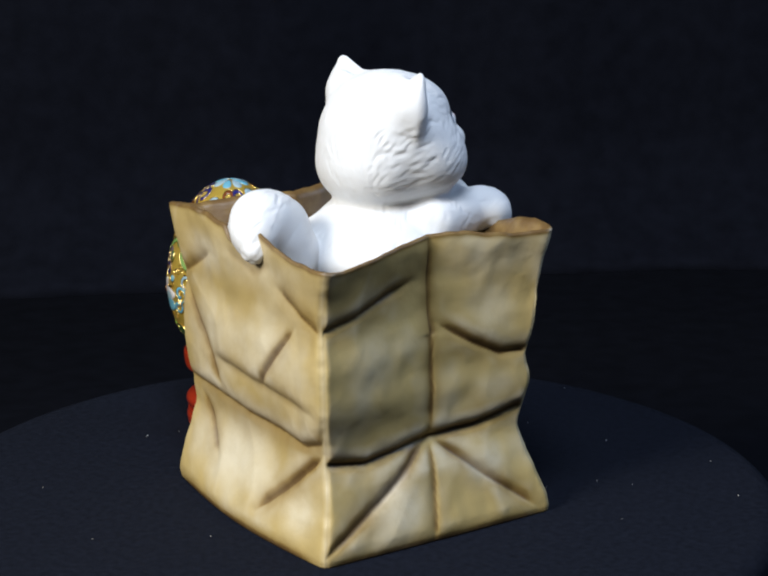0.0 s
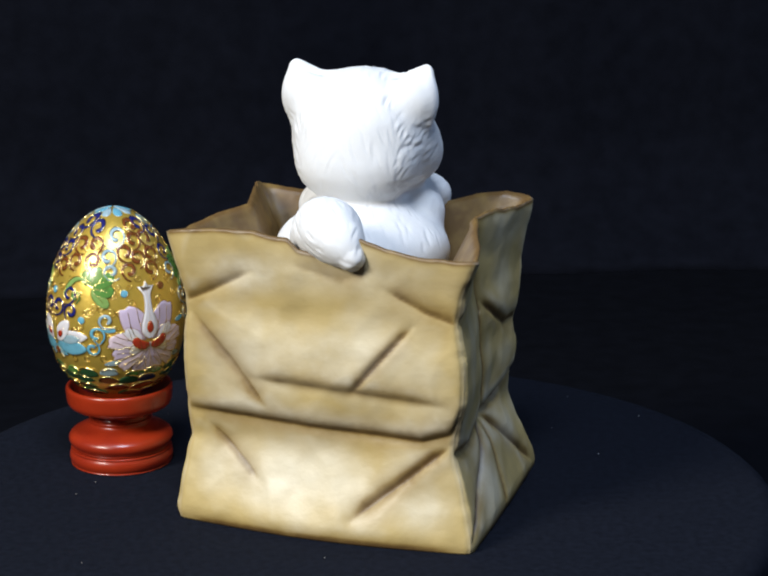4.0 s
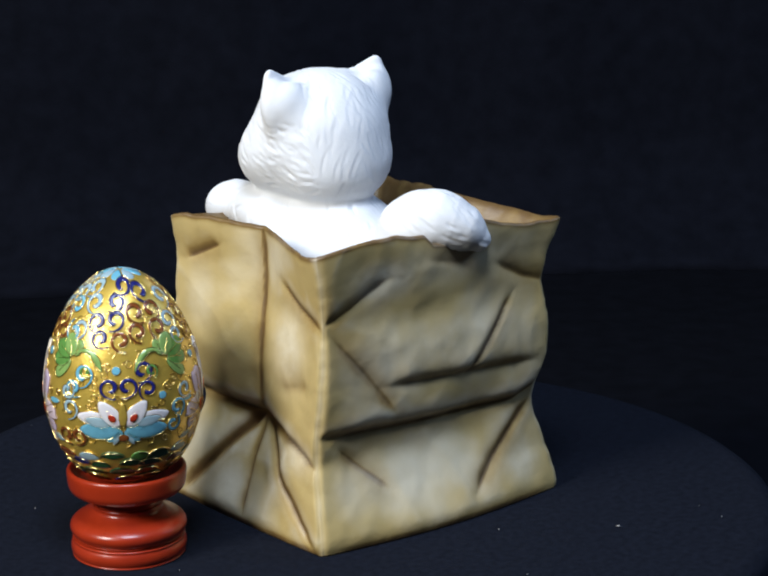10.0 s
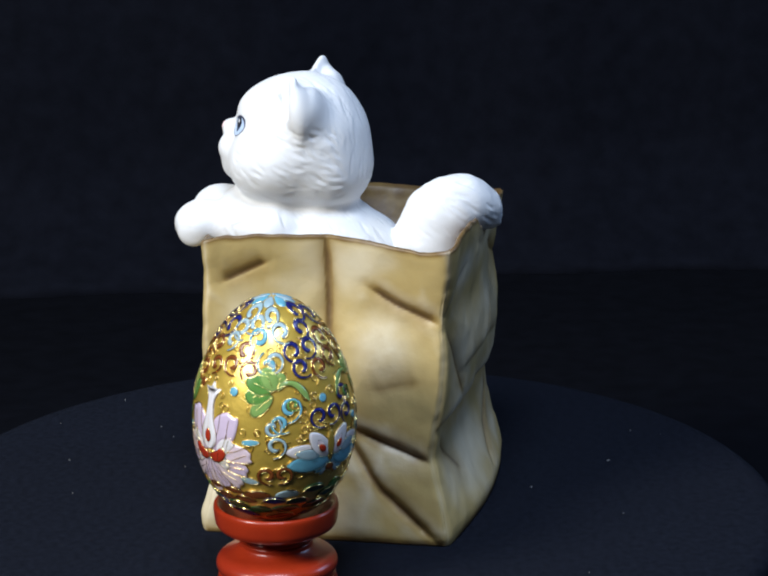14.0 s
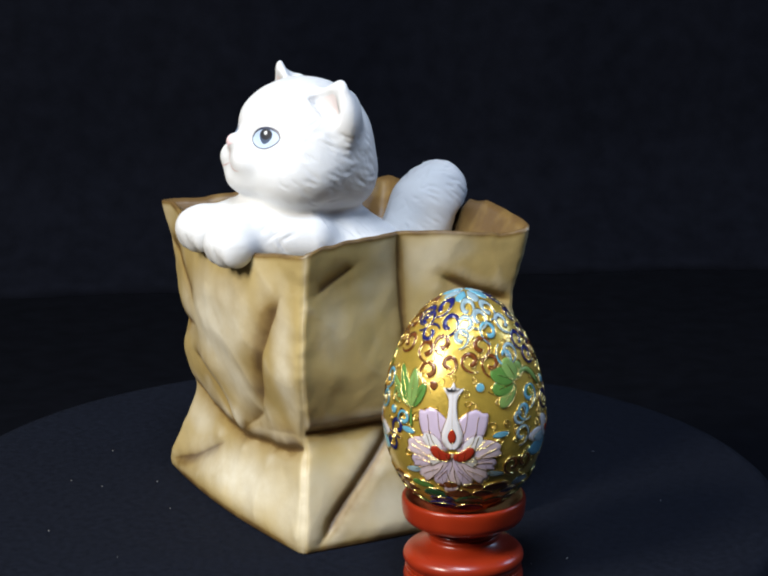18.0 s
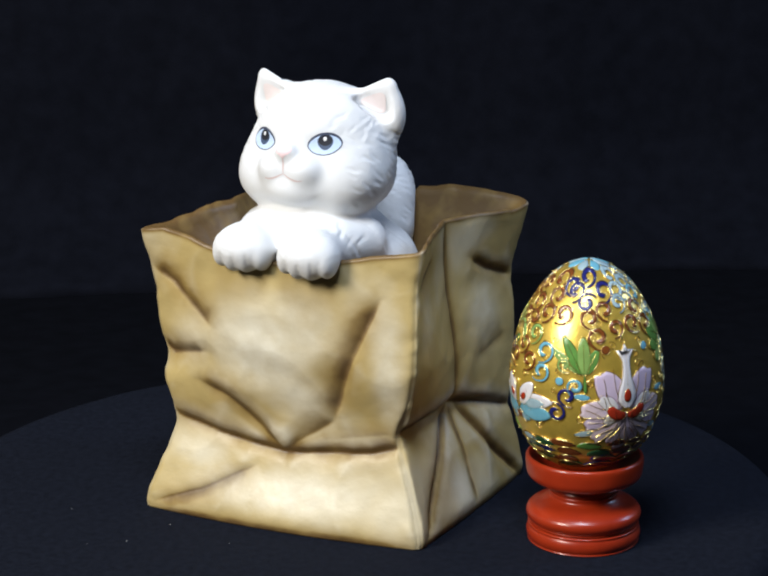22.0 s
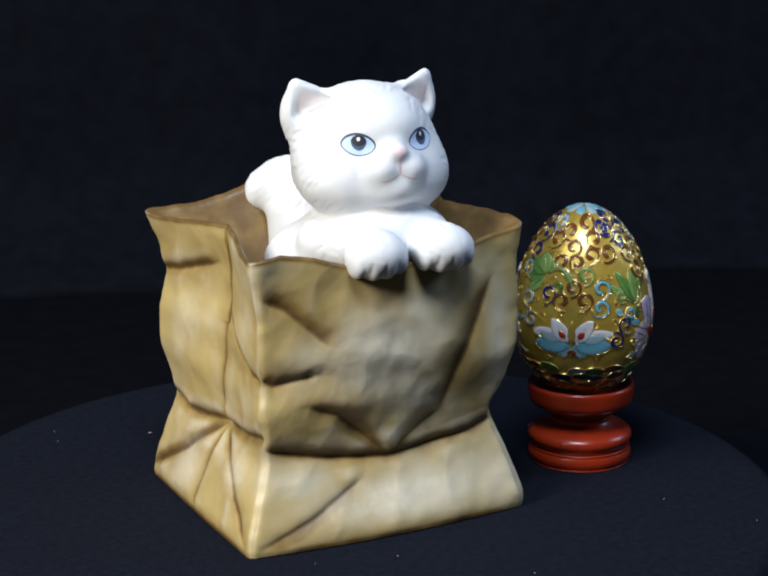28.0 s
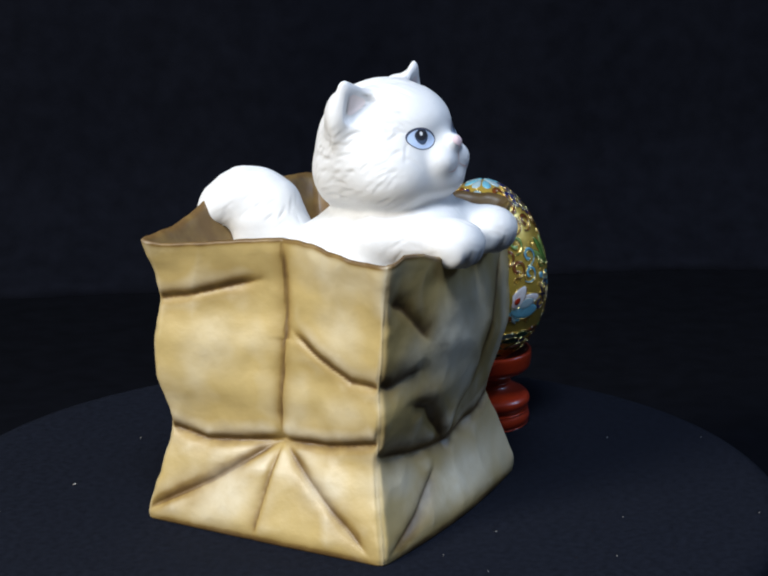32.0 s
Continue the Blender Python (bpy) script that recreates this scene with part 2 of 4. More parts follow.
# ---- the figurine: a white kitten in a folded paper bag, one piece of painted ceramic ----
# the four upright edges of the bag: rows of height, x, y
EDGE_PL = [(0, -49.4, -43.4), (4, -49.2, -43.2), (16, -45.0, -39.5), (28, -40.6, -36.2), (34, -41.5, -37.0), (45, -43.6, -39.0), (53, -42.4, -37.8), (62, -44.2, -39.9), (75, -44.8, -40.8), (83, -45.6, -41.6), (94, -47.2, -44.0)]
EDGE_SR = [(0, 48.2, -39.2), (4, 48.2, -39.3), (16, 44.2, -36.8), (27, 39.6, -34.2), (33, 37.6, -33.0), (38, 39.6, -34.0), (46, 43.4, -35.8), (55, 46.0, -37.4), (72, 46.4, -37.4), (83, 46.0, -36.2), (94, 48.0, -36.2)]
EDGE_RR = [(0, 48.8, 39.2), (4, 49.0, 39.4), (16, 47.4, 36.6), (27, 46.0, 33.4), (36, 46.4, 34.2), (50, 46.6, 36.6), (62, 46.0, 37.2), (72, 45.2, 36.6), (84, 47.4, 38.2), (95, 49.8, 39.6)]
EDGE_QL = [(0, -50.0, 43.6), (4, -49.8, 43.4), (16, -46.4, 40.4), (30, -42.4, 38.0), (36, -43.0, 38.8), (48, -46.8, 41.4), (60, -46.6, 41.2), (71, -44.2, 40.0), (82, -46.0, 41.0), (93, -50.8, 42.8)]

# folds of each side: rows of along, height points; depth; half width; lip (how far the upper side stands proud); wash
FOLDS = {
    "front": [
        ([(-46, 0.2), (46, 0.2)], 0.01, 1.1, 0.0, 0.85),
        ([(-44, 82), (-36, 78), (-22, 65)], 2.0, 3.2, 0.5, 0.7),
        ([(-44, 56), (-39, 53.5), (-26, 56)], 2.6, 2.4, 0.8, 0.8),
        ([(-28, 45.5), (-18, 42), (-8, 33), (0, 25)], 1.8, 3.0, 1.5, 0.75),
        ([(-46, 34), (-38, 31), (-20, 27), (0, 24.5), (30, 28), (47, 33)], 2.6, 2.6, 1.6, 0.9),
        ([(35, 79), (32, 73), (24, 55), (18, 38)], 2.8, 3.2, 0.6, 0.75),
        ([(18, 38), (6, 30), (0, 25)], 1.3, 3.2, 0.8, 0.5),
        ([(-45, 3), (-28, 9), (-10, 19)], 2.2, 2.2, -0.5, 0.75),
        ([(10, 30), (24, 33), (40, 36)], 0.01, 2.6, 0.0, 0.4),
    ],
    "back": [
        ([(-46, 0.2), (46, 0.2)], 0.01, 1.1, 0.0, 0.85),
        ([(48, 37), (19, 35.5), (-12, 34), (-33, 34), (-42, 37), (-48, 43)], 1.4, 2.4, 1.7, 0.75),
        ([(22, 50), (-12, 48.5), (-39, 47)], 0.6, 3.0, 1.3, 0.4),
        ([(43, 69), (30, 55), (18, 40)], 1.6, 2.4, -0.5, 0.6),
        ([(-29.5, 70), (-11, 48.5)], 2.0, 1.3, 0.5, 0.9),
        ([(39, 32), (21, 16)], 1.3, 1.8, -0.4, 0.6),
        ([(-41, 32), (-27, 20), (-12, 8)], 2.0, 2.0, 0.6, 0.85),
        ([(47, 72), (36, 77), (23, 84)], 1.6, 2.6, 0.6, 0.5),
        ([(-22, 82), (-34, 76), (-46, 72)], 1.3, 3.0, 0.5, 0.5),
        ([(-18, 88), (-8, 84), (8, 88)], 0.9, 3.0, 0.0, 0.35),
    ],
    "right": [
        ([(-46, 0.2), (46, 0.2)], 0.01, 1.1, 0.0, 0.85),
        ([(-1, 100), (0, 70), (1, 36)], 12.0, 40.0, 0.0, 0.0),
        ([(-1, 100), (0, 70), (1, 36)], 1.4, 1.3, 0.0, 0.85),
        ([(-44, 36), (-22, 35.5), (0, 36)], 2.2, 2.2, 1.6, 0.9),
        ([(1, 36), (13, 33), (33, 26.5)], 2.6, 2.0, 1.4, 0.95),
        ([(0, 35), (-14, 22), (-33, 3)], 4.2, 2.2, 0.8, 1.0),
        ([(1, 35), (0.5, 2)], 1.2, 1.6, 0.0, 0.6),
        ([(4, 34), (18, 16), (36, 1)], 3.0, 2.2, 0.8, 0.8),
        ([(-32, 81.5), (-18, 88)], 1.5, 1.9, 0.3, 0.7),
        ([(13, 81), (22, 76), (36, 71)], 2.0, 2.0, 0.8, 0.8),
        ([(14, 48), (30, 52)], 0.8, 4.5, 0.4, 0.35),
    ],
    "left": [
        ([(-46, 0.2), (46, 0.2)], 0.01, 1.1, 0.0, 0.85),
        ([(-2, 100), (-3, 64), (-2, 31)], 11.5, 42.0, 0.0, 0.0),
        ([(-2, 100), (-3, 64), (-2, 31)], 1.4, 1.2, 0.0, 0.7),
        ([(45, 72), (30, 75), (6, 82)], 2.2, 1.9, 1.0, 0.85),
        ([(-6, 67), (-17, 60), (-28, 54.5), (-42, 54)], 2.0, 1.8, 0.7, 0.75),
        ([(42, 31), (24, 28), (-2, 31)], 2.8, 2.0, 1.6, 0.9),
        ([(-2, 31), (-19, 32), (-42, 37)], 2.6, 1.9, 1.5, 0.95),
        ([(-2, 31), (20, 16), (46, 2)], 2.8, 2.2, 0.6, 0.85),
        ([(-2, 30), (3, 1)], 1.4, 1.4, 0.0, 0.55),
        ([(-3, 30), (-20, 16), (-38, 3)], 2.4, 2.0, 0.6, 0.7),
    ],
}
# areas brushed with cream paint: along, height, half sizes, strength
CREAM = {
    "front": [(2, 12, 34, 7, 0.8), (-4, 60, 16, 14, 0.95), (8, 46, 9, 9, 0.7), (10, 72, 12, 8, 0.6), (6, 44, 10, 6, 0.5), (38, 55, 5, 20, 0.7), (-30, 60, 7, 8, 0.6), (12, 66, 8, 10, 0.6), (-30, 20, 10, 5, 0.5), (20, 66, 6, 8, 0.3)],
    "back": [(0, 58, 36, 10, 0.40), (-6, 86, 34, 7, 0.40), (24, 84, 12, 6, 0.75), (12, 18, 30, 8, 0.4), (22, 60, 7, 9, 0.4), (-24, 62, 8, 6, 0.3), (-34, 12, 8, 6, 0.5), (-30, 88, 10, 4, 0.3)],
    "right": [(18, 62, 9, 12, 0.55), (-8, 12, 7, 8, 0.5), (24, 28, 8, 5, 0.5), (14, 90, 8, 5, 0.4), (-26, 70, 6, 10, 0.35)],
    "left": [(14, 14, 9, 9, 0.7), (-20, 20, 8, 6, 0.65), (22, 60, 9, 9, 0.35), (-24, 72, 8, 8, 0.3), (-26, 44, 8, 5, 0.3)],
}
# rim heights along each side
RIMS = {
    "front": [(-47, 93.8), (-38, 95.0), (-28, 93.4), (-20, 90.5), (-8, 88.5), (3, 88.0), (16, 88.8), (26, 91.0), (38, 93.0), (48, 94.4)],
    "right": [(-38, 94.4), (-30, 96.2), (-16, 96.0), (0, 95.6), (14, 95.4), (30, 93.6), (40, 95.0)],
    "back": [(-50, 92.6), (-42, 92.6), (-33, 92.8), (-22, 95.0), (-14, 97.6), (-10.5, 97.0), (-8.5, 94.2), (-6, 92.2), (0, 91.6), (6, 92.6), (9, 95.4), (20, 97.2), (28, 97.4), (40, 96.6), (50, 95.0)],
    "left": [(-44, 93.6), (-30, 93.4), (-14, 95.6), (-2, 95.6), (10, 94.4), (26, 92.6), (36, 91.6), (43, 92.6)],
}


def curve_at(rows, z):
    zs = [r[0] for r in rows]
    return np.array([np.interp(z, zs, [r[a] for r in rows]) for a in range(1, len(rows[0]))])


def softened(rows, width=3.0):
    """The same rows sampled finely and smoothed a little."""
    z = np.arange(-6, 106, 0.5)
    cols = []
    for a in range(1, len(rows[0])):
        y = np.interp(z, [r[0] for r in rows], [r[a] for r in rows])
        k = np.exp(-(np.arange(-8, 9) * 0.5 / width) ** 2)
        cols.append(np.convolve(np.pad(y, 8, mode="edge"), k / k.sum(), mode="valid"))
    return list(zip(z, *cols))


def polyline_distance(s, z, pts):
    """Distance, signed side (positive above) and place 0..1 along a polyline."""
    best = np.full(s.shape, 1e9)
    side = np.zeros(s.shape)
    along = np.zeros(s.shape)
    seg = [math.dist(a, b) for a, b in zip(pts, pts[1:])]
    total, run = sum(seg), 0.0
    for (a, b), ln in zip(zip(pts, pts[1:]), seg):
        ds, dz = (b[0] - a[0]) / ln, (b[1] - a[1]) / ln
        t = np.clip((s - a[0]) * ds + (z - a[1]) * dz, 0, ln)
        ps, pz = s - (a[0] + ds * t), z - (a[1] + dz * t)
        d = np.hypot(ps, pz)
        n = (-dz, ds) if ds > 0 or (ds == 0 and dz > 0) else (dz, -ds)
        near = d < best
        best = np.where(near, d, best)
        side = np.where(near, ps * n[0] + pz * n[1], side)
        along = np.where(near, (run + t) / total, along)
        run += ln
    return best, side, along


def face_relief(name, s, z):
    """Outward relief and brown wash of one side, in millimetres."""
    d = np.zeros(s.shape)
    wash = np.zeros(s.shape)
    for pts, depth, width, lip, brown in FOLDS[name]:
        dist, side, along = polyline_distance(s, z, pts)
        taper = np.clip(np.minimum(along, 1 - along) * 5 + 0.3, 0, 1) if width < 5 else 1.0
        if brown == 0.0:
            # the gusset: both halves of the side slope in to the middle crease, most at the rim
            run = np.clip((z - 24) / 70, 0, 1)
            d -= depth * (0.18 + 0.82 * run) * np.clip(1 - np.sqrt(side ** 2 + 1.5) / width, 0, 1) * np.clip((z - 22) / 10, 0, 1)
            continue
        # a fold: the paper sinks slowly on one side and comes back sharply on the other
        off = np.maximum(dist - np.abs(side), 0)
        q = side if lip >= 0 else -side
        slow, quick = width * 1.4, width * 0.40
        v = np.where(q > 0, np.exp(-q / slow), np.exp(q / quick)) * np.exp(-(off / 2.0) ** 2)
        soft = np.exp(-(dist / (0.5 * width)) ** 2) * 0.12
        d -= (0.70 if name == "front" else 0.78) * depth * (v - soft) * taper
        d += abs(lip) * np.where(q > 0, (q / slow) * np.exp(1 - q / slow), 0.4 * (q / quick) * np.exp(1 + q / quick)) * np.exp(-(off / 3.0) ** 2) * taper
        wash = np.maximum(wash, brown * np.where(q > 0, np.exp(-(np.maximum(q, 0) / (1.8 * width)) ** 1.3), np.exp(-(q / (0.4 * width)) ** 2)) * np.exp(-(off / 1.6) ** 2) * taper)
        if depth > 1.1:
            wash = np.maximum(wash, np.exp(-(dist / 0.6) ** 2) * taper * min(0.9, brown + 0.10))
            wash = np.maximum(wash, 0.50 * brown * np.exp(-(dist / ((1.7 if name == "front" else 2.6) * width)) ** 1.5) * taper)
    return d, wash


def vnoise(p, scale, octaves=1):
    return np.array([noise.fractal(Vector(q) / scale, 1.0, 2.0, octaves) if octaves > 1 else noise.noise(Vector(q) / scale) for q in p])


def build_bag(root):
    edges = [softened(e) for e in (EDGE_PL, EDGE_SR, EDGE_RR, EDGE_QL)]
    names = ["front", "right", "back", "left"]
    nu, nv = 150, 170
    cols = 4 * nu
    pos = np.zeros((nv, cols, 3))
    wash = np.zeros((nv, cols))
    cream = np.zeros((nv, cols))
    outn = np.zeros((cols, 3))
    heights = np.linspace(0, 1, nv)
    for k, name in enumerate(names):
        e0, e1 = edges[k], edges[(k + 1) % 4]
        nrm = np.array([(0, -1, 0), (1, 0, 0), (0, 1, 0), (-1, 0, 0)][k], float)
        axis = 0 if name in ("front", "back") else 1
        u = np.arange(nu) / nu
        u = u - 0.035 * np.sin(2 * np.pi * u)      # closer columns at the upright edges
        s_top = curve_at(e0, 94)[axis] * (1 - u) + curve_at(e1, 94)[axis] * u
        top = np.interp(s_top, [r[0] for r in RIMS[name]], [r[1] for r in RIMS[name]])
        top = top + np.array([0.45 * noise.noise((sv / 6.0, k * 7.0, 0)) + 0.08 * noise.noise((sv / 2.2, k * 7.0, 3)) for sv in s_top]) * np.clip(np.minimum(u, 1 - u) * 12, 0, 1)
        z = heights[:, None] * top[None, :]
        p0, p1 = (np.moveaxis(np.array(curve_at(e, z)), 0, -1) for e in (e0, e1))
        xy = (p0 * (1 - u)[None, :, None] + p1 * u[None, :, None]) * 1.016
        d, w = face_relief(name, xy[..., axis], z)
        # small creases all over: ridges between flat facets
        sz = np.stack([xy[..., axis].ravel(), z.ravel() * 0.8, np.full(z.size, 40.0 * k)], 1)
        ridge = (1 - 2.2 * np.abs(vnoise(sz, 24.0))) * 0.62 + (1 - 2.2 * np.abs(vnoise(sz + 300, 11.0))) * 0.15
        d = d + ridge.reshape(z.shape) * np.clip(z / 5, 0, 1)
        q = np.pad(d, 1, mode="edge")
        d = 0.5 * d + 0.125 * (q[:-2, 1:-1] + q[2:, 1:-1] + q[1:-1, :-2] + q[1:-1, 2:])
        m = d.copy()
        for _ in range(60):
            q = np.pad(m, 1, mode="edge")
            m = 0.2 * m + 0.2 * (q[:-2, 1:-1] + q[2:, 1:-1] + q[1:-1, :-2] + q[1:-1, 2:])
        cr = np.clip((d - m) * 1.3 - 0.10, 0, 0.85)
        # hollows of the relief turn brown too: shade painted in beside the airbrushed strokes
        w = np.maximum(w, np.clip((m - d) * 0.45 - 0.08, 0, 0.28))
        for s0, z0, rs, rz, amount in CREAM[name]:
            cr = np.maximum(cr, amount * np.exp(-(((xy[..., axis] - s0) / rs) ** 2 + ((z - z0) / rz) ** 2) ** 1.3))
        cream[:, k * nu:(k + 1) * nu] = cr * (1 - 0.8 * np.clip(w, 0, 1))
        um = np.minimum(u, 1 - u)
        worn = np.array([0.5 + 0.5 * noise.noise((zz / 9.0, k * 5.0, 2)) for zz in heights * 95])
        cream[:, k * nu:(k + 1) * nu] = np.maximum(cream[:, k * nu:(k + 1) * nu], 0.42 * worn[:, None] * np.exp(-(um / 0.013) ** 2)[None, :])
        edge = 1 - np.exp(-(um / 0.016) ** 1.5)
        arch = np.sin(np.pi * u)
        belly, foot = {"front": (6.2, 3.4), "back": (1.6, 4.6), "right": (0.8, 0.6), "left": (0.8, 0.6)}[name]
        bulge = belly * arch * np.where(z < 62, np.exp(-((z - 62) / 27) ** 2), np.exp(-((z - 62) / 60) ** 2)) + foot * arch * np.exp(-(z / 16) ** 2)
        cs = slice(k * nu, (k + 1) * nu)
        p = xy + ((d + bulge) * edge)[..., None] * nrm[:2]
        p = p - p / np.linalg.norm(p, axis=-1)[..., None] * (0.9 * np.exp(-(um / 0.014) ** 2))[None, :, None]
        # small dents along the upright edges
        dent = [np.array([noise.noise((zz / 8.0, 13.0 * c, 1)) + 0.5 * noise.noise((zz / 3.5, 13.0 * c, 5)) for zz in heights * 95]) * np.clip(heights * 16, 0, 1) for c in (k, (k + 1) % 4)]
        dent = np.where(u[None, :] < 0.5, dent[0][:, None], dent[1][:, None]) * np.exp(-(um / 0.035) ** 2)[None, :]
        p = p + p / np.linalg.norm(p, axis=-1)[..., None] * (0.5 * dent)[..., None]
        p = p * (1 - 0.007 * np.exp(-(z / 1.4) ** 2))[..., None]     # the foot is rounded off
        pos[:, cs, :2] = p
        pos[:, cs, 2] = z
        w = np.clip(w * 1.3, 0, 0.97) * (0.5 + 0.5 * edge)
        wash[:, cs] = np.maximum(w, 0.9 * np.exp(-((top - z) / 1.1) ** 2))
        outn[cs] = nrm
    # towards the rim the corners open into rounded lobes
    lobe = pos[:, :, :2].copy()
    for _ in range(90):
        lobe = 0.5 * lobe + 0.25 * (np.roll(lobe, 1, axis=1) + np.roll(lobe, -1, axis=1))
    lobe *= 1 + 1.3 / np.linalg.norm(lobe, axis=-1, keepdims=True)
    place = np.arange(cols) % nu / nu
    round_off = np.exp(-(np.minimum(place, 1 - place) / 0.075) ** 2)[None, :] * np.clip((pos[:, :, 2] - 76) / 14, 0, 1)
    pos[:, :, :2] += (lobe - pos[:, :, :2]) * round_off[..., None]
    flat = pos.reshape(-1, 3)
    crumple = vnoise(flat, 17.0) * 0.40 + vnoise(flat, 6.0) * 0.20
    fade = np.clip(flat[:, 2] / 4, 0, 1)
    flat[:, :2] += (np.tile(outn, (nv, 1))[:, :2]) * (crumple * fade)[:, None]
    # inner wall, lip, and the floor inside
    nin = 26
    top_row = pos[-1]
    inner = np.zeros((nin, cols, 3))
    for j in range(nin):
        t = j / (nin - 1)
        src = pos[int(round((nv - 1) * (1 - 0.36 * t)))]
        dirn = src.copy()
        dirn[:, 2] = 0
        dirn /= np.linalg.norm(dirn, axis=1)[:, None]
        thick = 0.4 if j == 0 else 2.0
        lift = 0.55 if j == 0 else (0.1 if j == 1 else 0.0)
        inner[j] = src - dirn * (thick if j else 0.9)
        inner[j, :, 2] = top_row[:, 2] * (1 - 0.36 * t) + lift
    inner[1:, :, :2] *= 0.996
    # the hollow narrows downwards like the inside of a cast
    for _ in range(24):
        inner[2:, :, :2] = 0.5 * inner[2:, :, :2] + 0.25 * (np.roll(inner[2:, :, :2], 1, axis=1) + np.roll(inner[2:, :, :2], -1, axis=1))
    inner[:, :, :2] *= (1 - 0.34 * np.linspace(0, 1, nin) ** 1.1)[:, None, None]
    verts = np.concatenate([pos.reshape(-1, 3), inner.reshape(-1, 3)])
    faces = grid_faces(cols, nv + nin, True)
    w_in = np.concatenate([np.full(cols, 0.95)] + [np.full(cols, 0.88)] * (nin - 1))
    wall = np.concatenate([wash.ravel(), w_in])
    # close below and inside
    nb = len(verts)
    ring_in = [nv * cols + (nin - 1) * cols + i for i in range(cols)]
    verts = np.concatenate([verts, [[0, 0, 0.0], [0, 0, 60.0]]])
    faces += [((i + 1) % cols, i, nb) for i in range(cols)]
    faces += [(ring_in[i], ring_in[(i + 1) % cols], nb + 1) for i in range(cols)]
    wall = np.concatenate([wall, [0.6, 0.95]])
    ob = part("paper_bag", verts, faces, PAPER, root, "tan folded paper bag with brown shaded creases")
    at = ob.data.attributes.new("wash_and_shade", "FLOAT", "POINT")
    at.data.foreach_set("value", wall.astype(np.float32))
    at = ob.data.attributes.new("cream_brush", "FLOAT", "POINT")
    at.data.foreach_set("value", np.concatenate([cream.ravel(), np.zeros(nin * cols + 2)]).astype(np.float32))
    return ob


# ---- the kitten: rounded forms blended into one body ----
def ell(p, c, r):
    q = (p - np.array(c, float)) / np.array(r, float)
    k0 = np.linalg.norm(q, axis=1)
    k1 = np.linalg.norm(q / np.array(r, float), axis=1)
    return k0 * (k0 - 1) / np.maximum(k1, 1e-6)


def cone(p, a, b, ra, rb):
    a, b = np.array(a, float), np.array(b, float)
    ab = b - a
    t = np.clip((p - a) @ ab / (ab @ ab), 0, 1)
    return np.linalg.norm(p - a - t[:, None] * ab, axis=1) - (ra + (rb - ra) * t)


def tri(p, a, b, c):
    a, b, c = (np.array(v, float) for v in (a, b, c))
    n = np.cross(b - a, c - a)
    n /= np.linalg.norm(n)

    def seg(u, v):
        w = v - u
        t = np.clip((p - u) @ w / (w @ w), 0, 1)
        return np.linalg.norm(p - u - t[:, None] * w, axis=1)
    inside = np.ones(len(p), bool)
    for u, v in ((a, b), (b, c), (c, a)):
        inside &= (p - u) @ np.cross(n, v - u) >= 0
    return np.where(inside, np.abs((p - a) @ n), np.minimum(np.minimum(seg(a, b), seg(b, c)), seg(c, a)))


def join(a, b, k):
    h = np.clip(0.5 + 0.5 * (b - a) / k, 0, 1)
    return b * (1 - h) + a * h - k * h * (1 - h)


def carve(a, b, k):
    h = np.clip(0.5 - 0.5 * (a + b) / k, 0, 1)
    return a * (1 - h) - b * h + k * h * (1 - h)


HX = 2.9   # the head's middle plane


def ear_points(sx):
    return np.array([(HX + sx * 9.6, -14.5, 134.6), (HX + sx * 22.8, -15.0, 140.2), (HX + sx * 21.2, -10.4, 124.5)])


def ear_middle(sx):
    return ear_points(sx).mean(0)


def ear_hollow(sx):
    """The upper part of the ear, which is scooped out; fur fills the rest."""
    e = ear_points(sx)
    q = np.array([e[0] + (0, 0, 0.5), e[1], e[2] * 0.70 + e[1] * 0.30])
    return q.mean(0) + (q - q.mean(0)) * 0.62


def ear_axes(sx):
    n = np.array([sx * 0.36, -0.92, 0.08])
    n /= np.linalg.norm(n)
    u = np.array((sx * 0.18, 0, 1.0))
    u -= n * (u @ n)
    u /= np.linalg.norm(u)
    return n, np.cross(u, n), u


TAIL = [(2, 24.5, 60, 11.0), (2.0, 25.5, 86, 11.0), (1.5, 28.5, 94.0, 10.4), (0.0, 32.5, 97.2, 9.6), (-2.5, 36.0, 98.0, 9.0), (-5.0, 38.6, 97.0, 8.0), (-8.2, 41.4, 95.4, 6.4), (-12.2, 44.0, 91.8, 3.9)]


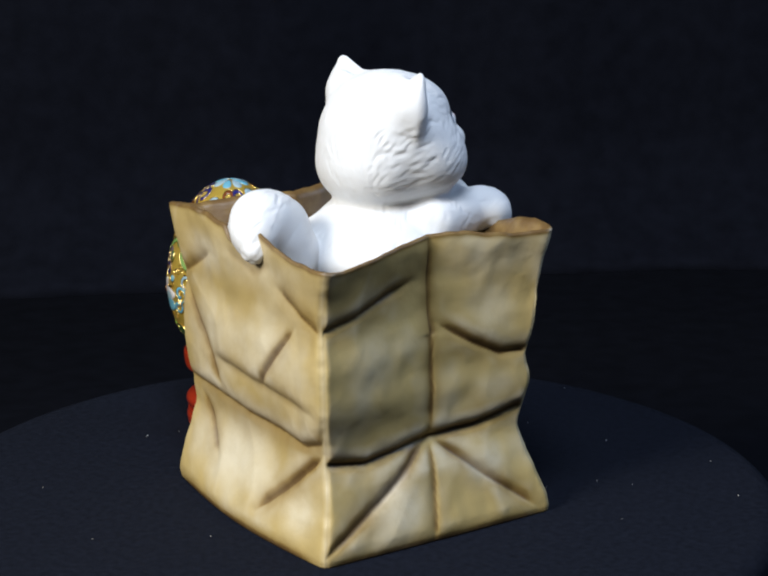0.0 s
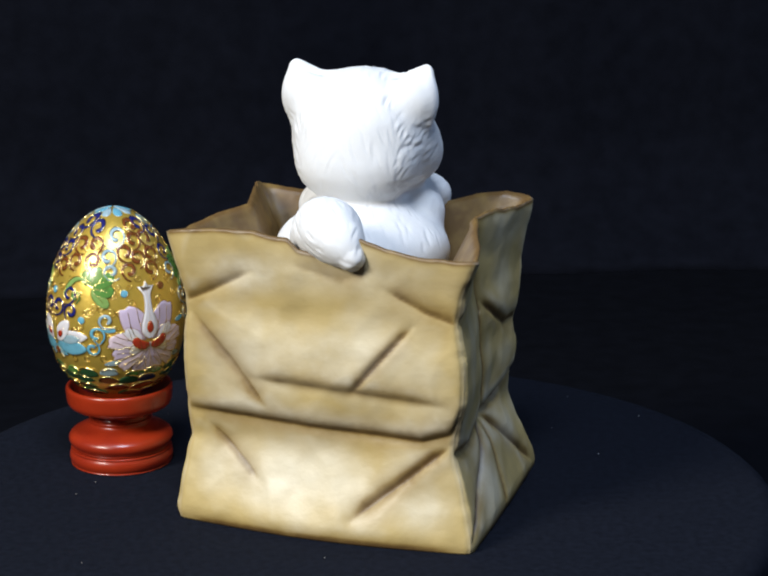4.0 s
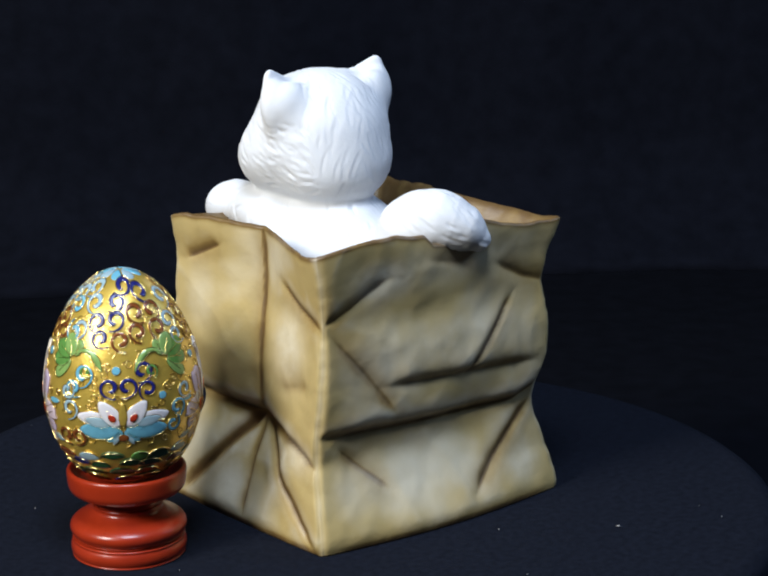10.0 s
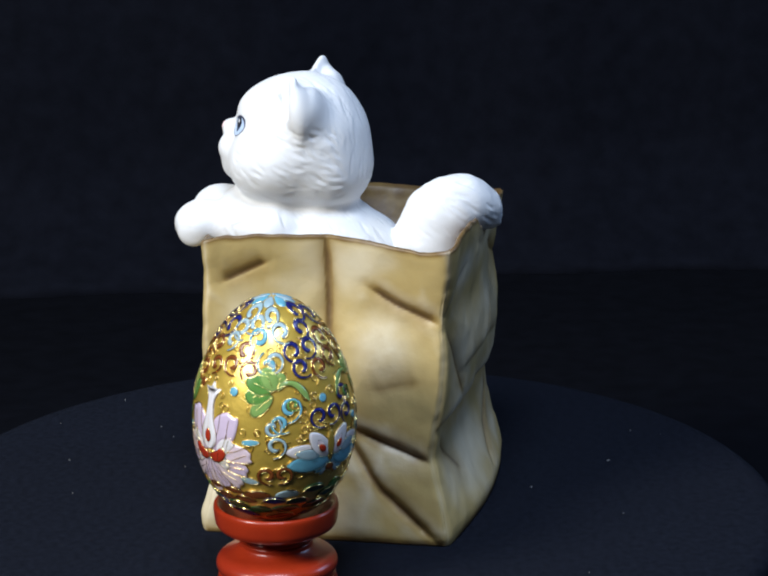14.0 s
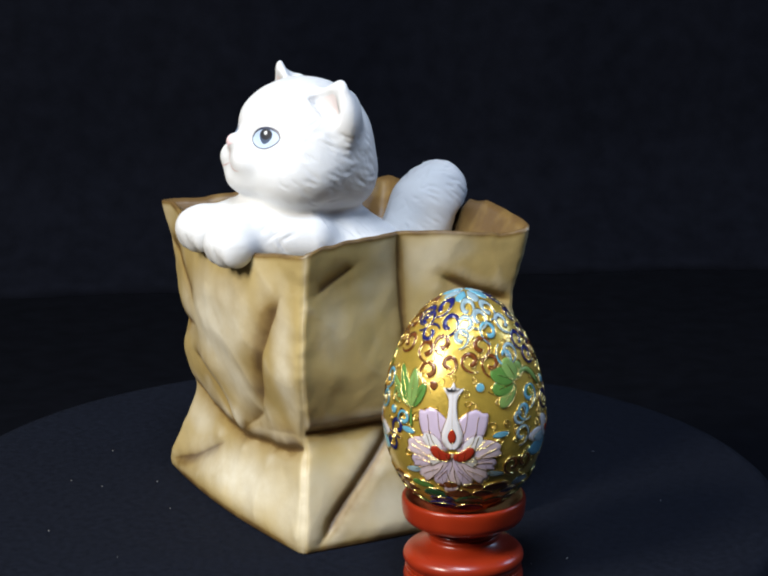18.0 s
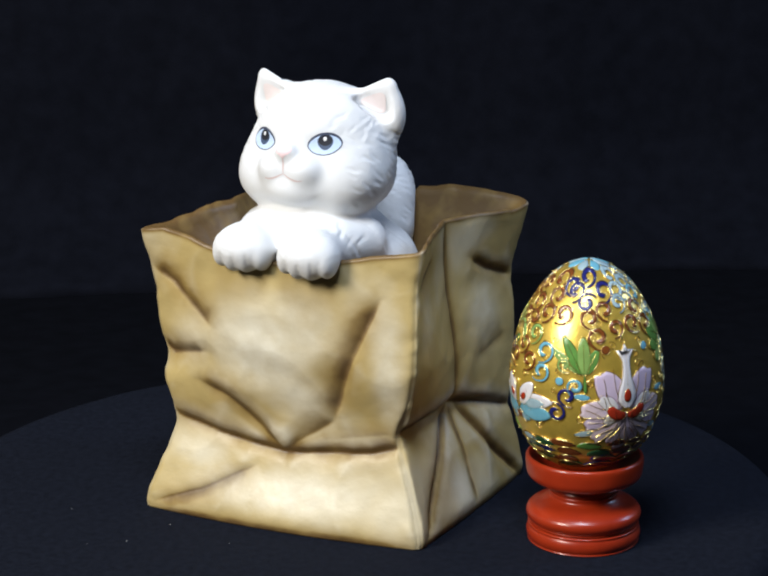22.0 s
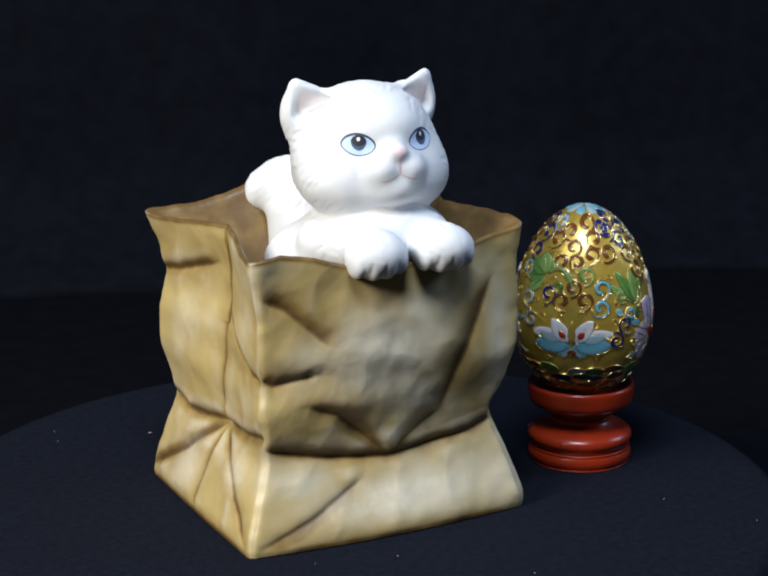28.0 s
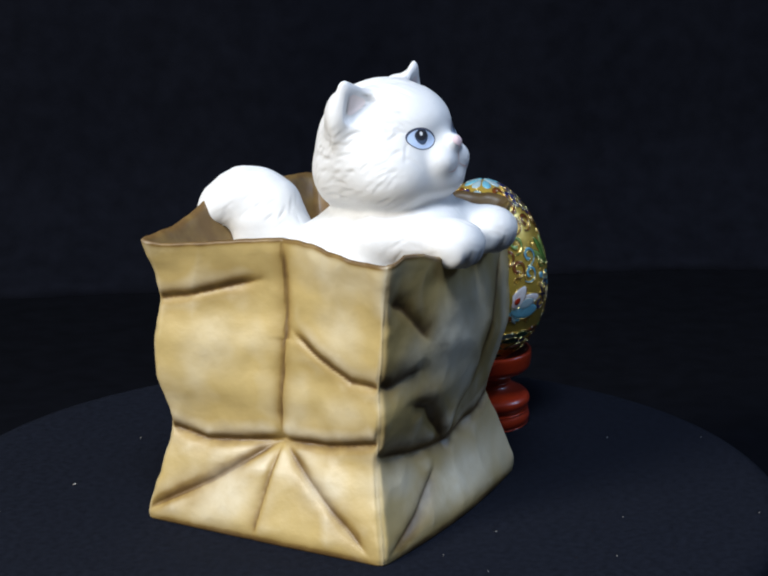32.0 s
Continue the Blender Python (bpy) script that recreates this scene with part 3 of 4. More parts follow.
def kitten_form(p):
    d = ell(p, (HX, -14.8, 118.4), (23.6, 21.4, 21.6))
    d = join(d, ell(p, (HX, -18.0, 128.4), (14.5, 17.2, 9.2)), 6)                        # forehead
    for sx in (-1, 1):
        d = join(d, ell(p, (HX + sx * 10.0, -22.4, 112.3), (14.4, 14.6, 12.5)), 5)      # cheeks
    d = join(d, ell(p, (HX, -6.4, 110.0), (19.8, 13.6, 13.5)), 4)                          # nape
    d = join(d, ell(p, (HX, -35.0, 110.9), (9.0, 6.9, 6.0)), 5)                          # chin
    d = join(d, ell(p, (HX, -34.4, 120.3), (5.0, 6.0, 5.0)), 3.5)                         # bridge of the nose
    for sx in (-1, 1):
        d = join(d, ell(p, (HX + sx * 4.9, -36.9, 116.6), (5.0, 4.9, 4.4)), 3.4)         # muzzle
    d = join(d, ell(p, (HX, -39.6, 122.3), (3.0, 2.0, 2.2)), 2.2)                         # nose
    for sx in (-1, 1):
        d = join(d, ell(p, (HX + sx * 10.0, -25.5, 124.2), (6.3, 4.6, 5.0)), 2.0)        # eyes
    for sx in (-1, 1):
        e = ear_points(sx)
        m = ear_middle(sx)
        n, r, u = ear_axes(sx)
        flat = p + np.outer((p - m) @ n, n) * 0.9
        ear = (tri(flat, *e) - 2.5) / 1.5
        ear = join(ear, ell(p, m + (-sx * 1.0, 4.0, -3.0), (7.0, 5.0, 8.5)), 3)
        ear = join(ear, ell(p, (HX + sx * 21.6, -11.4, 131.4), (4.6, 3.6, 7.6)), 3)
        hollow = tri(p, *(ear_hollow(sx) + n * 3.6)) - 2.5
        ear = carve(ear, hollow, 1.6)
        d = join(d, ear, 3.4)
        d = carve(d, hollow + 0.5, 1.6)
    # neck, shoulders and the back inside the bag
    b = ell(p, (1.5, -9.0, 81.5), (29.0, 27.0, 16.0))
    b = join(b, ell(p, (HX, -12.0, 93.5), (17.0, 16.5, 8.0)), 6)
    b = join(b, ell(p, (1.0, -8, 64), (29, 28, 9)), 6)
    b = join(b, ell(p, (HX, -30.5, 94.5), (17.0, 13.0, 10.0)), 5)
    for a, c, q in (((-14, -22, 92), (-8.0, -43.5, 93.2), -8.0), ((19, -22, 92), (14.6, -43.0, 93.0), 14.6)):
        arm = cone(p, a, c, 8.6, 6.6)
        paw = ell(p, (q, -46.6, 92.8), (10.0, 8.4, 7.2))
        arm = join(arm, paw, 3)
        for k in (-1.5, -0.5, 0.5, 1.5):
            toe = ell(p, (q + k * 4.6, -49.6 + 1.4 * abs(k), 90.2 + 0.7 * abs(k)), (2.75, 5.0, 4.9))
            arm = join(arm, toe, 0.8)
        for k in (-1, 0, 1):
            arm = carve(arm, cone(p, (q + k * 4.5, -56.8 + 1.3 * abs(k), 94.0), (q + k * 4.7, -50.5, 83.0), 0.4, 0.45), 0.8)
        b = join(b, arm, 4)
    d = join(d, b, 3.2)
    t = None
    for (x0, y0, z0, r0), (x1, y1, z1, r1) in zip(TAIL, TAIL[1:]):
        s = cone(p, (x0, y0, z0), (x1, y1, z1), r0, r1)
        t = s if t is None else join(t, s, 3.0)
    t = join(t, cone(p, (-3.0, 29.0, 66), (-4.0, 31.0, 90.0), 7.5, 7.4), 4.0)
    return join(d, t, 1.2)


def surface(fn, lo, hi, step):
    """A closed quad surface where fn is zero (surface nets)."""
    ax = [np.arange(l, h + step, step) for l, h in zip(lo, hi)]
    n = [len(a) for a in ax]
    rough = 2.4
    cx = [np.arange(l, h + 2 * rough, rough) for l, h in zip(lo, hi)]
    coarse = fn(np.stack(np.meshgrid(*cx, indexing="ij"), -1).reshape(-1, 3)).reshape([len(a) for a in cx])
    near = [np.clip(np.round((a - l) / rough).astype(int), 0, len(c) - 1) for a, l, c in zip(ax, lo, cx)]
    val = coarse[np.ix_(*near)]
    todo = np.argwhere(np.abs(val) < 3.4)
    for part_of in np.array_split(todo, max(1, len(todo) // 200000)):
        val[tuple(part_of.T)] = fn(np.stack([ax[k][part_of[:, k]] for k in range(3)], 1))
    neg = val < 0
    count = sum(neg[i:n[0] - 1 + i, j:n[1] - 1 + j, k:n[2] - 1 + k].astype(int) for i, j, k in itertools.product((0, 1), repeat=3))
    cells = np.argwhere((count > 0) & (count < 8))
    index = np.full(np.array(n) - 1, -1)
    index[tuple(cells.T)] = np.arange(len(cells))
    acc, num = np.zeros((len(cells), 3)), np.zeros(len(cells))
    corners = list(itertools.product((0, 1), repeat=3))
    for a, b in itertools.combinations(corners, 2):
        if sum(abs(x - y) for x, y in zip(a, b)) != 1:
            continue
        va, vb = val[tuple((cells + a).T)], val[tuple((cells + b).T)]
        cut = (va < 0) != (vb < 0)
        t = np.where(cut, va / np.where(cut, va - vb, 1), 0)
        acc += np.where(cut[:, None], np.array(a) + t[:, None] * (np.array(b) - np.array(a)), 0)
        num += cut
    verts = np.array(lo) + (cells + acc / num[:, None]) * step
    quads = []
    for axis in range(3):
        u, v = (axis + 1) % 3, (axis + 2) % 3
        sl0, sl1 = [slice(None)] * 3, [slice(None)] * 3
        sl0[axis], sl1[axis] = slice(0, n[axis] - 1), slice(1, n[axis])
        e = np.argwhere(neg[tuple(sl0)] != neg[tuple(sl1)])
        e = e[(e[:, u] > 0) & (e[:, v] > 0) & (e[:, u] < n[u] - 1) & (e[:, v] < n[v] - 1)]
        du, dv = np.eye(3, dtype=int)[u], np.eye(3, dtype=int)[v]
        q = np.stack([index[tuple(x.T)] for x in (e - du - dv, e - dv, e, e - du)], 1)
        inward = neg[tuple(e.T)]
        quads.append(np.where(inward[:, None], q, q[:, ::-1]))
    return verts, np.concatenate(quads)


def slope(fn, p, h=0.05):
    g = np.stack([fn(p + h * e) - fn(p - h * e) for e in np.eye(3)], 1)
    return g / np.maximum(np.linalg.norm(g, axis=1), 1e-9)[:, None]


def laid_on(fn, p, way, lift):
    """Points moved along a direction until they lie on the form, lifted a little."""
    p, way = np.array(p, float), np.array(way, float)
    way /= np.linalg.norm(way)
    for _ in range(60):
        p = p + way * np.clip(fn(p), -1.0, 2.0)[:, None] * 0.9
    return p - way * lift


def disc_faces(rings, n):
    f = [(0, 1 + k, 1 + (k + 1) % n) for k in range(n)]
    for r in range(rings - 1):
        a, b = 1 + r * n, 1 + (r + 1) * n
        f += [(a + k, b + k, b + (k + 1) % n, a + (k + 1) % n) for k in range(n)]
    return f


def patch(name, root, centre, right, up, outline, mat, lift, label="", rings=5):
    """A painted area laid on the kitten: an outline in a tangent plane, drawn onto the form."""
    c, r, u = (np.array(v, float) for v in (centre, right, up))
    w = np.cross(r, u)
    pts = [(0.0, 0.0)] + [(x * k / rings, y * k / rings) for k in range(1, rings + 1) for x, y in outline]
    p = np.array([c + r * x + u * y - w * -8.0 for x, y in pts])
    p = laid_on(kitten_form, p, -w, lift)
    return part(name, p, disc_faces(rings, len(outline)), mat, root, label)


def ribbon(name, root, path, width, mat, lift, way):
    """A thin painted line laid on the kitten."""
    path = np.array(path, float)
    t = np.gradient(path, axis=0)
    way = np.array(way, float)
    side = np.cross(t, way)
    side /= np.linalg.norm(side, axis=1)[:, None]
    taper = np.sin(np.linspace(0.25, math.pi - 0.25, len(path)))[:, None] * width
    v = np.concatenate([laid_on(kitten_form, path - way * 8 + side * taper, way, lift), laid_on(kitten_form, path - way * 8 - side * taper, way, lift)])
    return part(name, v, grid_faces(len(path), 2), mat, root)


def almond(w, h, n=40, droop=0.0):
    out = []
    for k in range(n):
        a = 2 * math.pi * k / n
        x, y = math.cos(a), math.sin(a)
        out.append((w * x, h * np.sign(y) * abs(y) ** 1.25 * (1.0 if y > 0 else 0.92) + droop * x))
    return out


def round_outline(w, h, n=32, dx=0.0, dy=0.0):
    return [(dx + w * math.cos(2 * math.pi * k / n), dy + h * math.sin(2 * math.pi * k / n)) for k in range(n)]


def build_kitten(root):
    v, f = surface(kitten_form, (-33, -60, 56), (37, 58, 148), 0.5)
    for _ in range(2):
        v = v - slope(kitten_form, v) * kitten_form(v)[:, None]
    nrm = slope(kitten_form, v)
    # carved fur: short tapered strokes on the cheeks, crown, nape, chest and tail
    rnd = random.Random(3)
    cut = np.zeros(len(v))
    for zone, count in (("cheek", 150), ("crown", 125), ("nape", 60), ("chest", 110), ("tail", 130), ("arm", 30), ("ruff", 110), ("brow", 70)):
        for _ in range(count):
            for _try in range(60):
                i = rnd.randrange(len(v))
                x, y, z = v[i]
                dx = x - HX
                if (zone == "cheek" and 104 < z < 128 and abs(dx) > 14 and -33 < y < 2) or (zone == "crown" and z > 131 and abs(dx) < 15 and y > -26) \
                        or (zone == "nape" and y > 0 and 102 < z < 134 and y < 12) or (zone == "chest" and 86 < z < 99 and y < 20 and y > -36) \
                        or (zone == "tail" and y > 22 and z > 88) or (zone == "arm" and y < -30 and z < 103 and z > 92) \
                        or (zone == "brow" and abs(dx) > 9 and y < -17 and 126 < z < 136) or (zone == "ruff" and abs(dx) > 15 and -17 < y < 0 and 103 < z < 126):
                    break
            way = {"cheek": (0.15 * np.sign(dx), 0.75, -0.55), "crown": (0.35 * np.sign(dx) + 0.2, 0.9, -0.3), "nape": (0.4 * np.sign(dx), 0.2, -1.0),
                   "chest": (0.3 * np.sign(dx), 0.5, -0.8), "tail": (-0.4, 0.7, -0.6), "arm": (0.2, -0.9, -0.2), "brow": (0.5 * np.sign(dx), 0.5, 0.5), "ruff": (0.3 * np.sign(dx), 0.9, -0.35)}[zone]
            way = np.array(way) + np.array([rnd.uniform(-0.25, 0.25) for _ in range(3)])
            way -= nrm[i] * (way @ nrm[i])
            way /= np.linalg.norm(way)
            side = np.cross(way, nrm[i])
            length, width, deep = rnd.uniform(1.8, 3.8) * (1.5 if zone in ("crown", "nape") else 1.0), rnd.uniform(0.45, 0.8), rnd.uniform(0.10, 0.30) * {"cheek": 0.8, "crown": 0.6, "nape": 0.65, "ruff": 0.85, "brow": 0.7}.get(zone, 0.9)
            p = v - v[i]
            near = np.abs(p).max(1) < length + 2
            q = p[near]
            along = q @ way
            across = q @ side + 0.03 * along ** 2
            cut[near] += deep * np.exp(-(across / width) ** 2) * np.clip(1 - (along / length) ** 2, 0, 1) * (np.abs(q @ nrm[i]) < 4) - 0.35 * deep * np.exp(-((across - 1.7 * width) / width) ** 2) * np.clip(1 - (along / length) ** 2, 0, 1)
    plain = np.clip((v[:, 1] + 31) / 5, 0, 1)      # the face and paws stay smooth
    v = v + nrm * ((vnoise(v, 9.0) * 0.22 + vnoise(v, 3.5) * 0.07) * plain - np.clip(cut, -0.5, 0.9))[:, None]
    k = part("kitten", v, f, BISQUE, root, "white bisque kitten looking up over the rim")
    # eyes
    for sx, cx in ((1, 12.9), (-1, -7.1)):
        c = np.array((cx, -32, 124.2))
        turn = 0.30 * sx
        r = np.array((math.cos(turn), math.sin(turn), 0.0))
        u = np.array((0, 0, 1.0))
        patch("eye_outline", k, c, r, u, [(x, y + (0.42 if y > 0 else 0.0)) for x, y in almond(5.3, 3.3, droop=0.3 * sx)], EYE_LINE, 0.06)
        patch("iris", k, c, r, u, almond(4.95, 2.98, droop=0.3 * sx), EYE_BLUE, 0.13, "pale blue painted iris")
        drop = [(x * (1.0 if y > 0 else 1 - 0.25 * (y / 2.4) ** 2), y * (1.0 if y > 0 else 1.25) + 1.05) for x, y in round_outline(2.4, 2.05, dx=0.15)]
        patch("iris_ring", k, c, r, u, drop, EYE_RING, 0.165)
        patch("pupil", k, c, r, u, round_outline(2.1, 1.62, dx=0.15, dy=1.4), EYE_BLACK, 0.20)
        patch("catchlight", k, c + (0, 0, 1.9) + r * 0.05, r, u, round_outline(0.55, 0.62), EYE_WHITE, 0.27, rings=2)
    R, U = (1, 0, 0), (0, 0, 1)
    patch("nose", k, (HX, -40, 122.9), R, U, [(2.7 * math.cos(a) * (1 + 0.12 * math.sin(a)), 1.5 * math.sin(a) - (0.9 * max(0, -math.sin(a)) * max(0, 1 - 2.0 * abs(math.cos(a))))) for a in np.linspace(0, 2 * math.pi, 28, endpoint=False)], NOSE_PINK, 0.10, "pale pink nose")
    ribbon("mouth_line", k, [(HX, -40, zz) for zz in np.linspace(121.0, 115.8, 8)], 0.28, MOUTH, 0.10, (0, 1, 0))
    for sx in (-1, 1):
        ribbon("mouth_line", k, [(HX + sx * t, -40, 115.8 - 1.9 * math.sin(min(t, 6.5) / 6.5 * math.pi * 0.62)) for t in np.linspace(0.0, 6.6, 14)], 0.26, MOUTH, 0.10, (0, 1, 0))
    for sx in (-1, 1):
        n, r, u = ear_axes(sx)
        m = ear_middle(sx)
        mid = ear_hollow(sx).mean(0)
        flat = [((q - m) @ r, (q - m) @ u) for q in mid + (ear_hollow(sx) - mid) * 1.25]
        outl = [(a[0] * (1 - t) + b[0] * t, a[1] * (1 - t) + b[1] * t) for a, b in zip(flat, flat[1:] + flat[:1]) for t in np.arange(0, 1, 0.1)]
        outl = [tuple(np.mean([outl[(k + d) % 30] for d in range(-3, 4)], axis=0)) for k in range(30)]
        patch("inner_ear", k, m, r, u, outl, EAR_PINK, 0.25, "pale pink inside of the ear")
    return k


FIGURINE = thing("kitten_figurine", BAG_AT, "painted ceramic white kitten sitting in a crumpled paper bag", "figurine")
build_bag(FIGURINE)
build_kitten(FIGURINE)


# ---- the turned wooden stand ----
def build_stand():
    t = thing("egg_stand", EGG_AT, "red lacquered turned wooden egg stand", "stand")
    v, f = lathe(smooth_profile([(0.01, 0.0), (15.8, 0.0), (17.3, 0.8), (17.9, 2.8), (17.3, 4.8), (15.7, 5.9), (0.01, 6.0)], 6))
    part("foot", v, f, WOOD_RED, t)
    v, f = lathe(smooth_profile([(0.01, 5.8), (15.2, 5.9), (16.8, 6.7), (17.9, 8.4), (17.7, 10.2), (16.2, 11.6), (13.2, 12.9), (10.9, 14.6), (10.0, 16.4), (0.01, 16.8)], 6))
    part("ring", v, f, WOOD_RED, t)
    v, f = lathe(smooth_profile([(0.01, 16.2), (9.9, 16.3), (10.4, 17.8), (13.0, 19.2), (16.4, 20.4), (17.8, 21.8), (18.3, 24.4), (18.4, 27.0), (17.8, 27.9), (16.8, 27.6), (13.8, 24.8), (9.0, 22.9), (0.01, 22.4)], 6))
    part("cup", v, f, WOOD_RED, t)
    return t


STAND = build_stand()


# ---- the cloisonne egg ----
EGG_H = 67.0


def egg_r(z):
    """Radius of the egg at a height above its lowest point."""
    t = np.clip(np.asarray(z, float) / EGG_H, 0, 1)
    c = 1 - 2 * t
    return 23.6 * np.sqrt(np.clip(1 - c * c, 0, None)) * (1 + 0.115 * c) / 1.006


def on_egg(phi, z0, a, b, lift):
    """A place a mm sideways and b mm up the shell from the point at angle phi, height z0."""
    z = np.clip(z0 + b * 0.97, 0.4, EGG_H - 0.3)
    r = egg_r(z)
    rm = np.maximum(np.maximum(r, 5.0), 0.75 * egg_r(z0))
    e = 0.05
    dr = (egg_r(z + e) - egg_r(z - e)) / (2 * e)
    nl = np.sqrt(1 + dr * dr)
    ang = phi + a / rm
    rr, zz = r + lift / nl, z - lift * dr / nl
    return np.stack([rr * np.cos(ang), rr * np.sin(ang), zz], -1)


def enamel(name, root, phi, z0, outline, mat, lift=0.22, wire=0.20, mat_wire=None, label=""):
    """A raised enamel cell with a soldered gold wire round it."""
    o = np.array(outline, float)
    c = o.mean(0)
    rings = [0.0, 0.45, 0.8, 0.94, 1.0]
    n = len(o)
    v = [on_egg(phi, z0, c[0], c[1], lift * 1.25)]
    for k in rings[1:]:
        q = c + (o - c) * k
        h = lift * (1.2 if k < 0.9 else 1.0) if k < 1 else -0.2
        v += list(on_egg(phi, z0, q[:, 0], q[:, 1], h))
    ob = part(name, v, disc_faces(len(rings) - 1, n), mat, root, label)
    if wire:
        closed = np.concatenate([o, o[:1]])
        wire_on(root, phi, z0, closed, wire, lift * 0.9, mat_wire or WIRE)
    return ob


WIRES = []


def wire_on(root, phi, z0, path, radius, lift, mat, name=None):
    """A round wire along a path on the shell; without a name it is gathered with the other wires."""
    p = np.asarray(path, float)
    c = on_egg(phi, z0, p[:, 0], p[:, 1], lift)
    t = np.gradient(c, axis=0)
    t /= np.maximum(np.linalg.norm(t, axis=1), 1e-9)[:, None]
    out = c - np.array([0, 0, 26.0])
    out /= np.linalg.norm(out, axis=1)[:, None]
    s = np.cross(t, out)
    v = np.concatenate([c + s * radius, c + out * radius, c - s * radius, c - out * radius])
    n = len(c)
    f = [(j * n + i, j * n + i + 1, ((j + 1) % 4) * n + i + 1, ((j + 1) % 4) * n + i) for j in range(4) for i in range(n - 1)]
    if name:
        return part(name, v, f, mat, root)
    WIRES.append((v, f))


def crook(r, flip, rot):
    """Centre line of a crook: a thin foot, an arch, and a curl that closes in."""
    pts = []
    for k in range(24):
        t = k / 23
        a = -1.2 + 6.5 * t
        q = r * (1.24 - 0.84 * t)
        x, y = q * math.cos(a), q * math.sin(a)
        x *= flip
        pts.append((x * math.cos(rot) - y * math.sin(rot), x * math.sin(rot) + y * math.cos(rot)))
    pts = np.array(pts)
    # the foot runs out into a thin tendril
    way = (pts[0] - pts[2]) / np.linalg.norm(pts[0] - pts[2])
    side = np.array((-way[1], way[0])) * flip
    tail = [pts[0] + way * r * q - side * r * 0.55 * q * q for q in (1.0, 0.8, 0.6, 0.4, 0.2)]
    return np.concatenate([tail, pts])


def band(root, phi, z0, path, width, mat, name="scroll"):
    """A band of enamel along a path on the shell, swelling towards its end, between two gold wires."""
    p = np.asarray(path, float)
    t = np.gradient(p, axis=0)
    nrm = np.stack([-t[:, 1], t[:, 0]], 1) / np.linalg.norm(t, axis=1)[:, None]
    u = np.linspace(0, 1, len(p))
    w = (width * (0.30 + 0.70 * np.sin(np.clip(u * 1.25, 0, 1) * math.pi / 2) ** 1.5) * np.clip((1.0 - u) * 9, 0.25, 1))[:, None]
    a, b, m = p + nrm * w, p - nrm * w, p
    v = np.concatenate([on_egg(phi, z0, q[:, 0], q[:, 1], h) for q, h in ((a, -0.1), (a * 0.75 + m * 0.25, 0.28), (m, 0.36), (b * 0.75 + m * 0.25, 0.28), (b, -0.1))])
    part(name, v, grid_faces(len(p), 5), mat, root)
    wire_on(root, phi, z0, np.concatenate([a, b[::-1], a[:1]]), 0.14, 0.24, WIRE)


def scroll(root, phi, z0, dx, dy, r, flip, rot, mat, width=0.70, name="scroll"):
    """An enamel crook."""
    band(root, phi, z0, crook(1.27 * r, flip, rot) + (dx, dy), width, mat, name)


def petal(length, width, rot, x0=0.0, y0=0.0, n=26, tip=0.75, notch=0.0, curl=0.0):
    """A pointed petal from (x0, y0) outward at an angle."""
    out = []
    for k in range(n):
        t = k / n * 2 * math.pi
        u = 0.5 - 0.5 * math.cos(t)
        w = math.sin(t) * width / 2 * (1 - tip * 0.45 * u ** 3)
        l = length * u - notch * math.exp(-((t - math.pi) / 0.35) ** 2)
        w += curl * u ** 4
        out.append((x0 + l * math.sin(rot) + w * math.cos(rot), y0 + l * math.cos(rot) - w * math.sin(rot)))
    return out


